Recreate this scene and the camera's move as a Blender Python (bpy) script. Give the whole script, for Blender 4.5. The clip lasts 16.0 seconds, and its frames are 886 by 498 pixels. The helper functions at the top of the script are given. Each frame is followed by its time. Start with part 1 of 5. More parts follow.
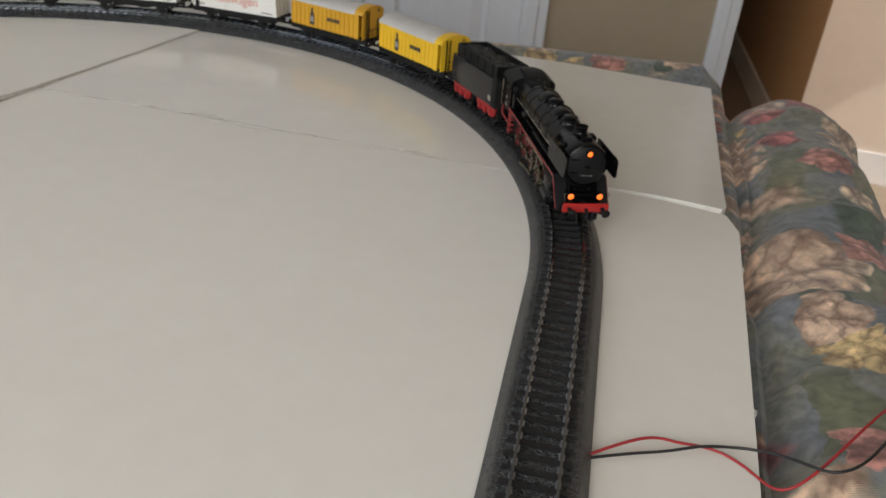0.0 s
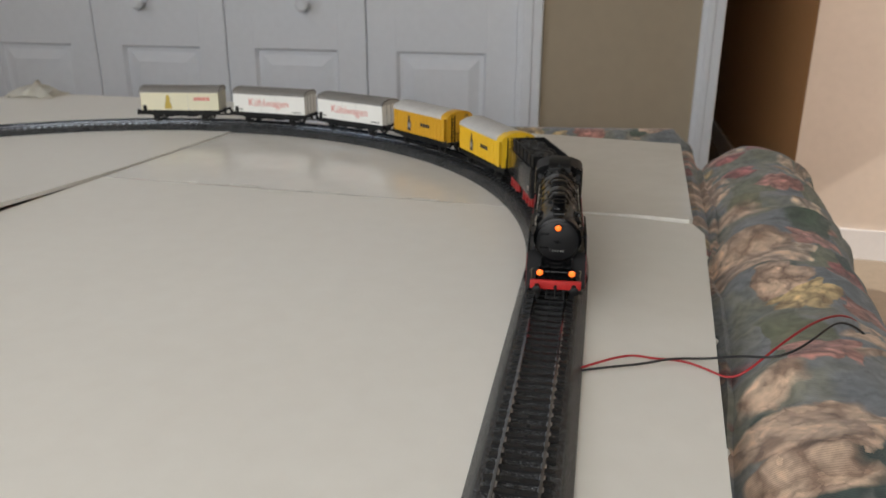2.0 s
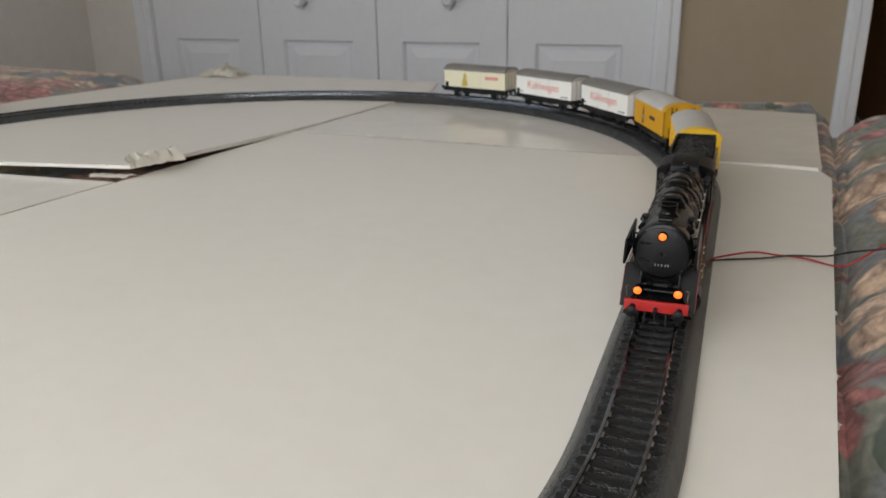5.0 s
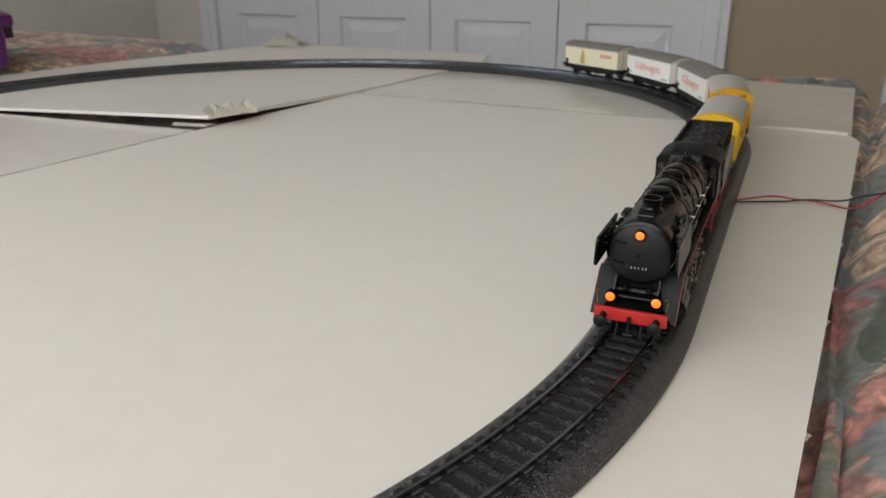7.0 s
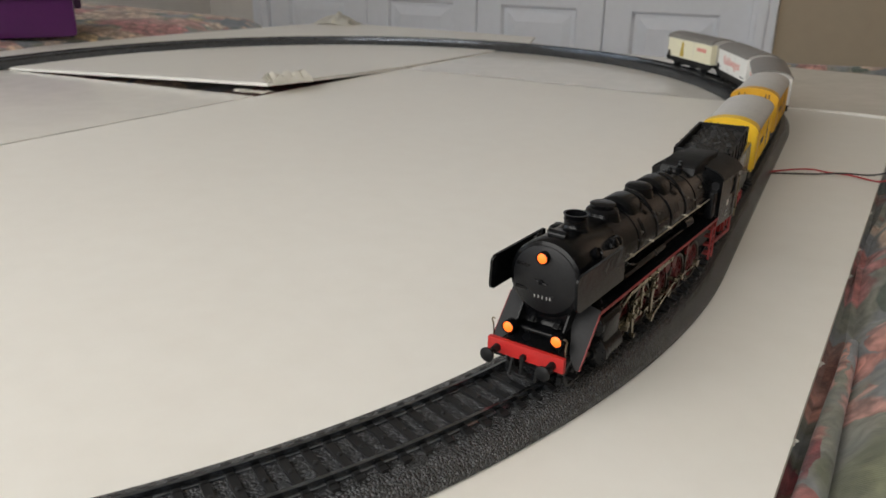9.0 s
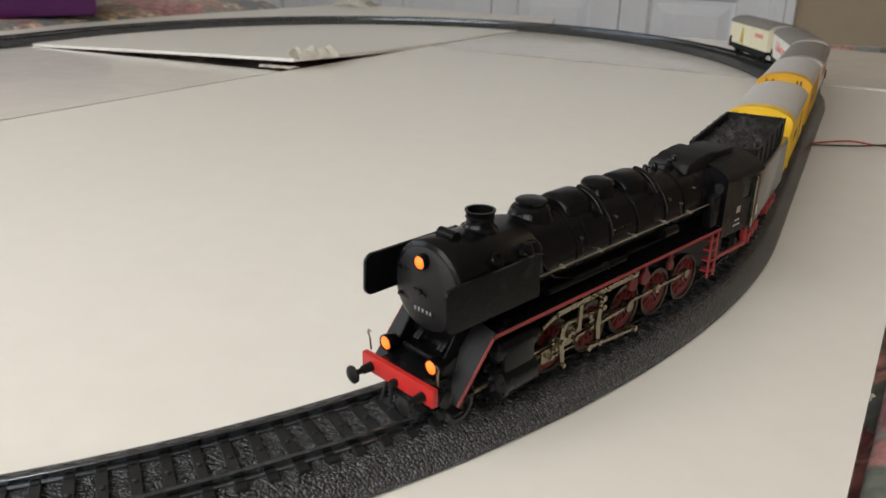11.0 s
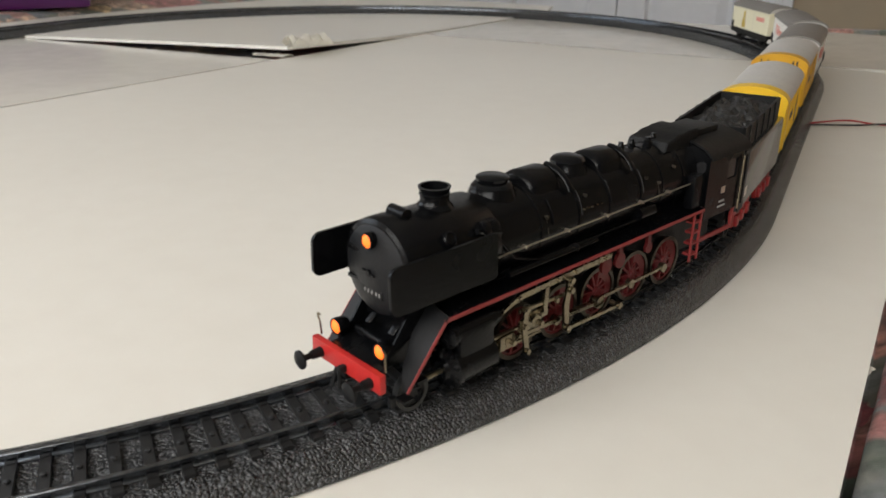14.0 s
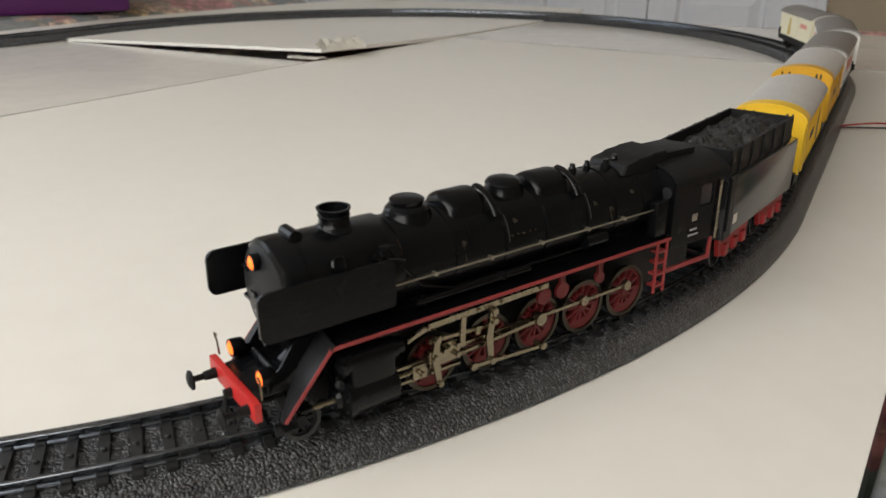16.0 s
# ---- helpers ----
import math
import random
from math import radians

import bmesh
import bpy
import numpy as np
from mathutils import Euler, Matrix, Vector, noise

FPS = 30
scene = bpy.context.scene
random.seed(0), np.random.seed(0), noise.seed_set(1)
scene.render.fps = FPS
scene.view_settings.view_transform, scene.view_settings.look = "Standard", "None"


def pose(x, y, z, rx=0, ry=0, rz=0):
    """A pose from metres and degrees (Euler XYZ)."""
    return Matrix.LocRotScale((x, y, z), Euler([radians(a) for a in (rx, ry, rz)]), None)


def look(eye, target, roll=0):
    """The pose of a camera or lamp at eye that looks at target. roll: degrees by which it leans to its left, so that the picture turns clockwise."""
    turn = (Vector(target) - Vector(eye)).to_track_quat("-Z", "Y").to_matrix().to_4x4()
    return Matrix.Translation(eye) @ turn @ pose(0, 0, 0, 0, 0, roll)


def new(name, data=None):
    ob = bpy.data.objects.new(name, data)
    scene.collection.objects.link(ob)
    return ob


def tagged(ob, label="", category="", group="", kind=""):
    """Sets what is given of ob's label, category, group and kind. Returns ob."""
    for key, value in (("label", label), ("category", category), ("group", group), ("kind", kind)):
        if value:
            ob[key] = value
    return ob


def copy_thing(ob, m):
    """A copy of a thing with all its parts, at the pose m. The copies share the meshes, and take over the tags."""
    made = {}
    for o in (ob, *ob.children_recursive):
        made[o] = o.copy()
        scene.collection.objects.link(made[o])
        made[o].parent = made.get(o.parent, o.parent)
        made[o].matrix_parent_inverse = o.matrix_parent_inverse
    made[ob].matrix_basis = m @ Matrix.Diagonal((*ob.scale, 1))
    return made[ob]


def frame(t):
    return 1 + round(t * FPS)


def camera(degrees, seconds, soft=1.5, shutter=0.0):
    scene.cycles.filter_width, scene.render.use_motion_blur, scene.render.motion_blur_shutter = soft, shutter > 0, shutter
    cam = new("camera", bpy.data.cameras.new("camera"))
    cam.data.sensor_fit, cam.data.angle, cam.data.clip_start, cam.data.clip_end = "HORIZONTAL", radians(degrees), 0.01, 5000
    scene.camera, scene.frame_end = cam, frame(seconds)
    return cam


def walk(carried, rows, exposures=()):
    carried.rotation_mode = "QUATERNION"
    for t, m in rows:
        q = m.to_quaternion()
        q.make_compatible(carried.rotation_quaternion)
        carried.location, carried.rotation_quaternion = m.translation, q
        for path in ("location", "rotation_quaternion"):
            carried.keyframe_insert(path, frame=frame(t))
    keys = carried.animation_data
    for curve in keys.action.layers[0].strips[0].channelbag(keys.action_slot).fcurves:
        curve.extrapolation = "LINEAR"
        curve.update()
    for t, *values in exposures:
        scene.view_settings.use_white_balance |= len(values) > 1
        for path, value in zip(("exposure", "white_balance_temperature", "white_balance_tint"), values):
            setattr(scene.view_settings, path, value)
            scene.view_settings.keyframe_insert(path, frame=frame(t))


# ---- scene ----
# camera: seconds, x, y, z, yaw, pitch, lean
PATH = [
    (0, -0.004858, -0.2449, 0.2207, 9.687, -29.28, 5.047),
    (0.5, -0.00234, -0.2494, 0.2234, 8.902, -28.51, 6.17),
    (1, -0.007112, -0.2551, 0.2043, 8.47, -27.16, 5.178),
    (1.5, -0.005609, -0.2758, 0.1768, 9.85, -24.08, 2.626),
    (2, 0.02021, -0.3535, 0.1895, 11.22, -19.98, 0.1316),
    (2.5, 0.01625, -0.4062, 0.1802, 13.41, -19.36, -0.492),
    (3, 0.01583, -0.4225, 0.1771, 15.84, -19.4, -0.9587),
    (3.5, 0.01709, -0.4286, 0.1703, 17.45, -19.34, -1.131),
    (4, 0.01586, -0.4424, 0.1706, 18.6, -19.24, -1.084),
    (6.5, 0.0439, -0.5127, 0.1558, 23.36, -20.28, -0.6234),
    (7, 0.04625, -0.5321, 0.154, 24.07, -20.5, -0.336),
    (7.5, 0.05733, -0.5428, 0.1494, 24.71, -20.65, -0.0524),
    (8, 0.06282, -0.5512, 0.1518, 25.39, -20.79, 0.2268),
    (8.5, 0.06098, -0.5633, 0.1474, 26.06, -20.89, 0.3399),
    (9, 0.05639, -0.5706, 0.1454, 26.82, -21.28, 0.8447),
    (11.3, 0.0387, -0.5797, 0.1289, 27.37, -22.04, 0.9209),
    (12, 0.04139, -0.5725, 0.1257, 27.56, -22.16, 0.6154),
    (12.5, 0.04097, -0.5725, 0.1245, 27.49, -22.21, 0.5624),
    (13.2, 0.04092, -0.573, 0.1256, 27.5, -22.31, 0.3526),
    (14, 0.04135, -0.5753, 0.1235, 27.41, -22.42, 0.3213),
    (14.5, 0.04284, -0.5717, 0.1199, 27.77, -22.51, 0.1203),
    (15, 0.03954, -0.5812, 0.1213, 27.87, -22.44, 0.23),
    (15.5, 0.03874, -0.5884, 0.1249, 28.37, -22.29, 0.4717),
    (16, 0.04411, -0.585, 0.1251, 29.55, -22.25, 0.0205),
]
cam = camera(58.8, 16.0, soft=1.5)
cam.data.dof.use_dof, cam.data.dof.focus_distance, cam.data.dof.aperture_fstop = True, 0.29, 30.0
walk(cam, [(t, pose(x, y, z, 90 + p, 0, w) @ pose(0, 0, 0, 0, 0, r)) for t, x, y, z, w, p, r in PATH],
     exposures=[(0, 0.04, 6450, 10), (4, 0.03, 6450, 10), (6.5, -0.06, 6500, 10), (9, -0.05, 6550, 10), (12, 0.04, 6600, 10), (16, 0.04, 6600, 10)])

# ---- world and light ----
FLOOR_Z, CEIL_Z = -0.82, 1.62
world = bpy.data.worlds.new("world")
scene.world = world
world.use_nodes = True
_n = world.node_tree.nodes
_sky = _n.new("ShaderNodeTexSky")
_sky.sky_type, _sky.sun_disc, _sky.sun_elevation, _sky.sun_rotation = "NISHITA", False, radians(35), radians(100)
world.node_tree.links.new(_sky.outputs[0], _n["Background"].inputs[0])
_n["Background"].inputs[1].default_value = 0.1

sun = new("sun", bpy.data.lights.new("sun", "SUN"))
sun.data.energy, sun.data.angle, sun.data.color = 3.0, radians(0.5), (1.0, 0.93, 0.82)
sun.matrix_world = look((6, 1.2, 4.2), (1.0, 2.4, 0.0))


def area_lamp(name, eye, target, w, h, power, colour):
    data = bpy.data.lights.new(name, "AREA")
    data.shape, data.size, data.size_y, data.energy, data.color = "RECTANGLE", w, h, power, colour
    ob = new(name, data)
    ob.matrix_world = look(eye, target)
    return ob


area_lamp("window_daylight", (-1.86, -0.55, 0.75), (0, -0.55, 0.45), 1.3, 1.1, 9.5, (0.90, 0.95, 1.0))
area_lamp("window_daylight_front", (-0.26, -1.25, 0.62), (-0.18, -0.25, 0.0), 1.3, 0.9, 18.0, (1.0, 0.975, 0.925))
# warm lamp added inside the hall to brighten its corner wall, no window there
area_lamp("hall_fill", (2.3, 1.9, 0.5), (1.0, 2.45, 0.0), 0.5, 1.5, 28, (1.0, 0.87, 0.77))


# ---- materials ----
def tree(name):
    m = bpy.data.materials.new(name)
    m.use_nodes = True
    return m, m.node_tree.nodes, m.node_tree.links, m.node_tree.nodes["Principled BSDF"]


def mat(name, colour, rough=0.5, metal=0.0, var=0.12, scale=60.0, bump=0.0, bump_scale=400.0, rvar=0.08, per_object=0.0, coat=0.0, spec=0.5):
    """Painted or moulded surface: colour varied by a coarse and a fine noise, roughness by another, fine relief."""
    m, n, l, p = tree(name)
    tc = n.new("ShaderNodeTexCoord")
    a, b = n.new("ShaderNodeTexNoise"), n.new("ShaderNodeTexNoise")
    a.inputs["Scale"].default_value, a.inputs["Detail"].default_value = scale, 4
    b.inputs["Scale"].default_value, b.inputs["Detail"].default_value = scale * 9, 3
    for t in (a, b):
        l.new(tc.outputs["Object"], t.inputs["Vector"])
    mix = n.new("ShaderNodeMath")
    mix.operation = "ADD"
    l.new(a.outputs["Fac"], mix.inputs[0])
    l.new(b.outputs["Fac"], mix.inputs[1])
    last = mix.outputs[0]
    if per_object:
        oi, mm = n.new("ShaderNodeObjectInfo"), n.new("ShaderNodeMath")
        mm.operation, mm.inputs[1].default_value = "MULTIPLY_ADD", per_object
        l.new(oi.outputs["Random"], mm.inputs[0])
        l.new(last, mm.inputs[2])
        last = mm.outputs[0]
    mr = n.new("ShaderNodeMapRange")
    mr.inputs["From Min"].default_value, mr.inputs["From Max"].default_value = 0.6, 1.4 + per_object
    mr.inputs["To Min"].default_value, mr.inputs["To Max"].default_value = 1 - var, 1 + var
    l.new(last, mr.inputs["Value"])
    vm = n.new("ShaderNodeVectorMath")
    vm.operation, vm.inputs[0].default_value = "SCALE", colour
    l.new(mr.outputs[0], vm.inputs["Scale"])
    l.new(vm.outputs[0], p.inputs["Base Color"])
    rr = n.new("ShaderNodeMapRange")
    rr.inputs["To Min"].default_value, rr.inputs["To Max"].default_value = max(rough - rvar, 0.02), min(rough + rvar, 1)
    l.new(a.outputs["Fac"], rr.inputs["Value"])
    l.new(rr.outputs[0], p.inputs["Roughness"])
    p.inputs["Metallic"].default_value = metal
    p.inputs["Specular IOR Level"].default_value = spec
    p.inputs["Coat Weight"].default_value = coat
    if bump:
        t, bp = n.new("ShaderNodeTexNoise"), n.new("ShaderNodeBump")
        t.inputs["Scale"].default_value, t.inputs["Detail"].default_value = bump_scale, 3
        l.new(tc.outputs["Object"], t.inputs["Vector"])
        bp.inputs["Strength"].default_value, bp.inputs["Distance"].default_value = bump, 0.4 / bump_scale
        l.new(t.outputs["Fac"], bp.inputs["Height"])
        l.new(bp.outputs[0], p.inputs["Normal"])
    return m


def mat_glow(name, colour, strength):
    m, n, l, p = tree(name)
    p.inputs["Base Color"].default_value = (*colour, 1)
    p.inputs["Emission Color"].default_value = (*colour, 1)
    p.inputs["Emission Strength"].default_value = strength
    return m


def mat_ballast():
    """Black moulded plastic with glossy pebbles, some paler in base colour in place of glints."""
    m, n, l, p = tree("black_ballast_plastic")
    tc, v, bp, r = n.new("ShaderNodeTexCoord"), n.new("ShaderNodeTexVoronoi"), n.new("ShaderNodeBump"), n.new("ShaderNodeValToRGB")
    no = n.new("ShaderNodeTexNoise")
    v.inputs["Scale"].default_value = 1150
    v.inputs["Randomness"].default_value = 0.8
    no.inputs["Scale"].default_value = 25
    l.new(tc.outputs["Object"], v.inputs["Vector"])
    l.new(tc.outputs["Object"], no.inputs["Vector"])
    bp.inputs["Strength"].default_value, bp.inputs["Distance"].default_value = 1.0, 0.0012
    bp.invert = True
    sq = n.new("ShaderNodeMath")
    sq.operation = "POWER"
    sq.inputs[1].default_value = 2.0
    l.new(v.outputs["Distance"], sq.inputs[0])
    l.new(sq.outputs[0], bp.inputs["Height"])
    l.new(bp.outputs[0], p.inputs["Normal"])
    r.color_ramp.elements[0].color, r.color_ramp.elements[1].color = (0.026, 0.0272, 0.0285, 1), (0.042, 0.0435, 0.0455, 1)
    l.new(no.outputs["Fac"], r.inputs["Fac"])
    # pin glints painted in: random pebbles get a paler base colour
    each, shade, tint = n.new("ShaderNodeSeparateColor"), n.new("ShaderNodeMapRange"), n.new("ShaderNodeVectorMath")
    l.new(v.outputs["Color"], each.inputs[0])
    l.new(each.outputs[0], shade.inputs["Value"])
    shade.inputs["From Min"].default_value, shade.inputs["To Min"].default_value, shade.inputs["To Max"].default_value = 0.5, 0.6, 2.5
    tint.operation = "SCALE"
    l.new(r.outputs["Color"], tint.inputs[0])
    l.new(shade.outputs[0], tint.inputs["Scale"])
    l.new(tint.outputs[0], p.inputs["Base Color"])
    p.inputs["Roughness"].default_value = 0.16
    p.inputs["Specular IOR Level"].default_value = 0.6
    return m


def mat_board(name="white_foam_board", gloss=0.34, wave=0.06, spec=0.22):
    """White foam board: faint smudges, satin, slightly uneven so that reflections waver."""
    m, n, l, p = tree(name)
    tc = n.new("ShaderNodeTexCoord")
    a, b, c = (n.new("ShaderNodeTexNoise") for _ in range(3))
    for t, s, d in ((a, 5, 5), (b, 60, 5), (c, 9, 2)):
        t.inputs["Scale"].default_value, t.inputs["Detail"].default_value = s, d
        l.new(tc.outputs["Object"], t.inputs["Vector"])
    add = n.new("ShaderNodeMath")
    add.operation = "ADD"
    l.new(a.outputs["Fac"], add.inputs[0])
    l.new(b.outputs["Fac"], add.inputs[1])
    r = n.new("ShaderNodeValToRGB")
    r.color_ramp.elements[0].position, r.color_ramp.elements[0].color = 0.30, (0.748, 0.715, 0.65, 1)
    r.color_ramp.elements[1].position, r.color_ramp.elements[1].color = 0.70, (0.792, 0.765, 0.704, 1)
    h = n.new("ShaderNodeMath")
    h.operation, h.inputs[1].default_value = "MULTIPLY", 0.5
    l.new(add.outputs[0], h.inputs[0])
    l.new(h.outputs[0], r.inputs["Fac"])
    l.new(r.outputs["Color"], p.inputs["Base Color"])
    rr = n.new("ShaderNodeMapRange")
    rr.inputs["To Min"].default_value, rr.inputs["To Max"].default_value = gloss - 0.05, gloss + 0.05
    l.new(b.outputs["Fac"], rr.inputs["Value"])
    l.new(rr.outputs[0], p.inputs["Roughness"])
    bp = n.new("ShaderNodeBump")
    bp.inputs["Strength"].default_value, bp.inputs["Distance"].default_value = wave, 0.004
    l.new(c.outputs["Fac"], bp.inputs["Height"])
    l.new(bp.outputs[0], p.inputs["Normal"])
    p.inputs["Specular IOR Level"].default_value = spec
    return m


def mat_floral():
    """Printed cotton: slate blue ground, clustered beige, rose and salmon blooms, dark and olive leaves, a woven grain."""
    m, n, l, p = tree("floral_print_fabric")
    tc = n.new("ShaderNodeTexCoord")

    def put(value, slot):
        if isinstance(value, (int, float)):
            slot.default_value = value
        elif isinstance(value, tuple):
            slot.default_value = value if slot.type == "VECTOR" else (*value, 1)
        else:
            l.new(value, slot)

    def calc(op, a, b=0.0, c=0.0):
        x = n.new("ShaderNodeMath")
        x.operation = op
        for v, slot in zip((a, b, c), x.inputs):
            put(v, slot)
        return x.outputs[0]

    def vec(op, a, b):
        x = n.new("ShaderNodeVectorMath")
        x.operation = op
        put(a, x.inputs[0])
        put(b, x.inputs["Scale"] if op == "SCALE" else x.inputs[1])
        return x.outputs[0]

    def grain(scale, detail=4, src=None):
        t = n.new("ShaderNodeTexNoise")
        t.inputs["Scale"].default_value, t.inputs["Detail"].default_value = scale, detail
        l.new(src or tc.outputs["Object"], t.inputs["Vector"])
        return t

    def warped(src, scale, amount, detail=3):
        return vec("ADD", src, vec("SCALE", vec("SUBTRACT", grain(scale, detail).outputs["Color"], (0.5, 0.5, 0.5)), amount))

    def ramp(value, stops, mode="LINEAR"):
        r = n.new("ShaderNodeValToRGB")
        r.color_ramp.interpolation = mode
        e = r.color_ramp.elements
        for k, (pos, col) in enumerate(stops):
            x = e[k] if k < 2 else e.new(pos)
            x.position, x.color = pos, (*col, 1)
        l.new(value, r.inputs["Fac"])
        return r.outputs["Color"]

    def cells(src, scale, spread=1.0):
        v = n.new("ShaderNodeTexVoronoi")
        v.inputs["Scale"].default_value, v.inputs["Randomness"].default_value = scale, spread
        l.new(src, v.inputs["Vector"])
        sp = n.new("ShaderNodeSeparateColor")
        l.new(v.outputs["Color"], sp.inputs[0])
        return v, sp.outputs

    def mixed(a, b, factor, mode="MIX"):
        x = n.new("ShaderNodeMix")
        x.data_type, x.blend_type = "RGBA", mode
        put(a, x.inputs[6])
        put(b, x.inputs[7])
        put(factor, x.inputs[0])
        return x.outputs[2]

    def step(value, at, soft):
        """1 below at, 0 above, with a soft edge."""
        r = n.new("ShaderNodeMapRange")
        r.inputs["From Min"].default_value, r.inputs["From Max"].default_value = at + soft, at - soft
        put(value, r.inputs["Value"])
        return r.outputs[0]

    def flower(src, scale, petals, radius, share, tints):
        """Round blooms with scalloped rims: colour, shape, both per cell of a coarse division."""
        v, rnd = cells(src, scale, 0.75)
        d = vec("SUBTRACT", src, v.outputs["Position"])
        sx = n.new("ShaderNodeSeparateXYZ")
        l.new(d, sx.inputs[0])
        ang = calc("ARCTAN2", sx.outputs[1], calc("SUBTRACT", sx.outputs[0], sx.outputs[2]))
        lobe = calc("ABSOLUTE", calc("SINE", calc("MULTIPLY_ADD", ang, petals / 2, calc("MULTIPLY", rnd[1], 6.0))))
        rim = calc("MULTIPLY_ADD", lobe, radius * 0.30, radius * 0.74)
        rel = calc("DIVIDE", v.outputs["Distance"], rim)
        mask = calc("MULTIPLY", step(rel, 1.0, 0.05), step(rnd[2], share, 0.005))
        tone = ramp(rnd[0], tints, "CONSTANT")
        # petals within the bloom: pale middles, darker joints, a dark eye
        pv, prnd = cells(warped(src, 60, 0.020, 5), scale * (6.5 if scale < 15 else 3.5))
        petal = ramp(pv.outputs["Distance"], [(0.08, (1.28, 1.26, 1.22)), (0.42, (0.98, 0.95, 0.93)), (0.68, (0.42, 0.36, 0.34))])
        each = ramp(prnd[0], [(0.0, (0.74, 0.70, 0.69)), (0.5, (0.98, 0.97, 0.95)), (1.0, (1.25, 1.24, 1.2))])
        rays = ramp(lobe, [(0.0, (0.55, 0.47, 0.46)), (0.35, (0.97, 0.96, 0.96)), (1.0, (1.1, 1.1, 1.1))])
        tone = mixed(mixed(mixed(tone, petal, 0.9, "MULTIPLY"), each, 0.9, "MULTIPLY"), rays, 0.7, "MULTIPLY")
        tone = mixed(tone, (0.16, 0.09, 0.06), calc("MULTIPLY", step(rel, 0.13, 0.06), 0.75))
        return tone, mask

    place = tc.outputs["Object"]
    soft = warped(warped(place, 14, 0.045), 70, 0.010)
    fine = warped(warped(place, 30, 0.022), 140, 0.006)
    ground = ramp(grain(16, 5).outputs["Fac"], [(0.30, (0.12, 0.14, 0.165)), (0.46, (0.20, 0.215, 0.23)), (0.56, (0.225, 0.225, 0.175)), (0.72, (0.14, 0.16, 0.15))])
    lv, lr = cells(vec("MULTIPLY", soft, (1.0, 0.55, 1.0)), 27)
    leaf = ramp(lr[0], [(0.0, (0.042, 0.075, 0.066)), (0.30, (0.165, 0.175, 0.105)), (0.55, (0.085, 0.115, 0.085)), (0.78, (0.215, 0.21, 0.13))], "CONSTANT")
    vein = ramp(lv.outputs["Distance"], [(0.05, (1.25, 1.25, 1.2)), (0.5, (0.72, 0.74, 0.74))])
    leaf = mixed(leaf, vein, 0.8, "MULTIPLY")
    colour = mixed(ground, leaf, calc("MULTIPLY", step(lr[2], 0.46, 0.01), step(lv.outputs["Distance"], 0.56, 0.05)))
    tone, mask = flower(fine, 24, 5, 0.52, 0.58, [(0.0, (0.62, 0.46, 0.35)), (0.3, (0.58, 0.28, 0.24)), (0.55, (0.62, 0.48, 0.25)), (0.75, (0.44, 0.14, 0.145)), (0.9, (0.68, 0.56, 0.44))])
    colour = mixed(colour, tone, mask)
    tone, mask = flower(soft, 10.5, 9, 0.60, 0.72, [(0.0, (0.64, 0.48, 0.36)), (0.34, (0.36, 0.075, 0.09)), (0.48, (0.60, 0.32, 0.265)), (0.72, (0.66, 0.53, 0.40)), (0.88, (0.52, 0.20, 0.19))])
    colour = mixed(colour, tone, mask)
    wash = ramp(grain(150, 6, soft).outputs["Fac"], [(0.32, (0.42, 0.41, 0.40)), (0.68, (1.12, 1.10, 1.07))])
    colour = mixed(colour, wash, 0.75, "MULTIPLY")
    l.new(colour, p.inputs["Base Color"])
    wv = n.new("ShaderNodeTexWave")
    wv.inputs["Scale"].default_value, wv.inputs["Distortion"].default_value = 330, 1.5
    wv.bands_direction = "Y"
    l.new(place, wv.inputs["Vector"])
    bp = n.new("ShaderNodeBump")
    bp.inputs["Strength"].default_value, bp.inputs["Distance"].default_value = 0.22, 0.0006
    l.new(calc("ADD", wv.outputs["Fac"], grain(900, 2).outputs["Fac"]), bp.inputs["Height"])
    l.new(bp.outputs[0], p.inputs["Normal"])
    p.inputs["Roughness"].default_value = 0.85
    p.inputs["Sheen Weight"].default_value = 0.2
    return m


BLACK = mat("black_loco_paint", (0.0032, 0.0034, 0.004), 0.25, var=0.35, scale=90, bump=0.15, bump_scale=900, spec=0.22)
BLACK_MATT = mat("matt_black_plastic", (0.006, 0.0062, 0.0066), 0.5, var=0.3, scale=120, bump=0.2, bump_scale=700, spec=0.25)
CHARCOAL = mat("matt_charcoal_front_paint", (0.0075, 0.0078, 0.0088), 0.46, var=0.25, scale=110, bump=0.2, bump_scale=800, spec=0.3)
BLACK_GLOSS = mat("satin_black_tender_paint", (0.02, 0.02, 0.021), 0.16, var=0.3, scale=70, rvar=0.05)
COAL = mat("coal_load", (0.012, 0.012, 0.012), 0.5, var=0.5, scale=300, bump=0.9, bump_scale=350)
EDGE_RED = mat("dull_red_line_paint", (0.26, 0.03, 0.03), 0.5, var=0.2, scale=120)
DARK_TYRE = mat("blackened_wheel_metal", (0.03, 0.03, 0.03), 0.4, metal=0.5, var=0.2, scale=200)
RED = mat("signal_red_paint", (0.43, 0.018, 0.016), 0.45, var=0.15, scale=90)
BOGIE_RED = mat("bogie_red_paint", (0.30, 0.016, 0.016), 0.5, var=0.2, scale=90)
TYRE = mat("dull_wheel_tyre", (0.085, 0.075, 0.06), 0.38, metal=1.0, var=0.2, scale=200)
# red darkened to carry the shade below the running plate
SHADED_WHEEL_RED = mat("shaded_wheel_red", (0.12, 0.009, 0.010), 0.5, var=0.25, scale=150)
STEEL = mat("nickel_rod_metal", (0.27, 0.232, 0.165), 0.27, metal=1.0, var=0.15, scale=200)
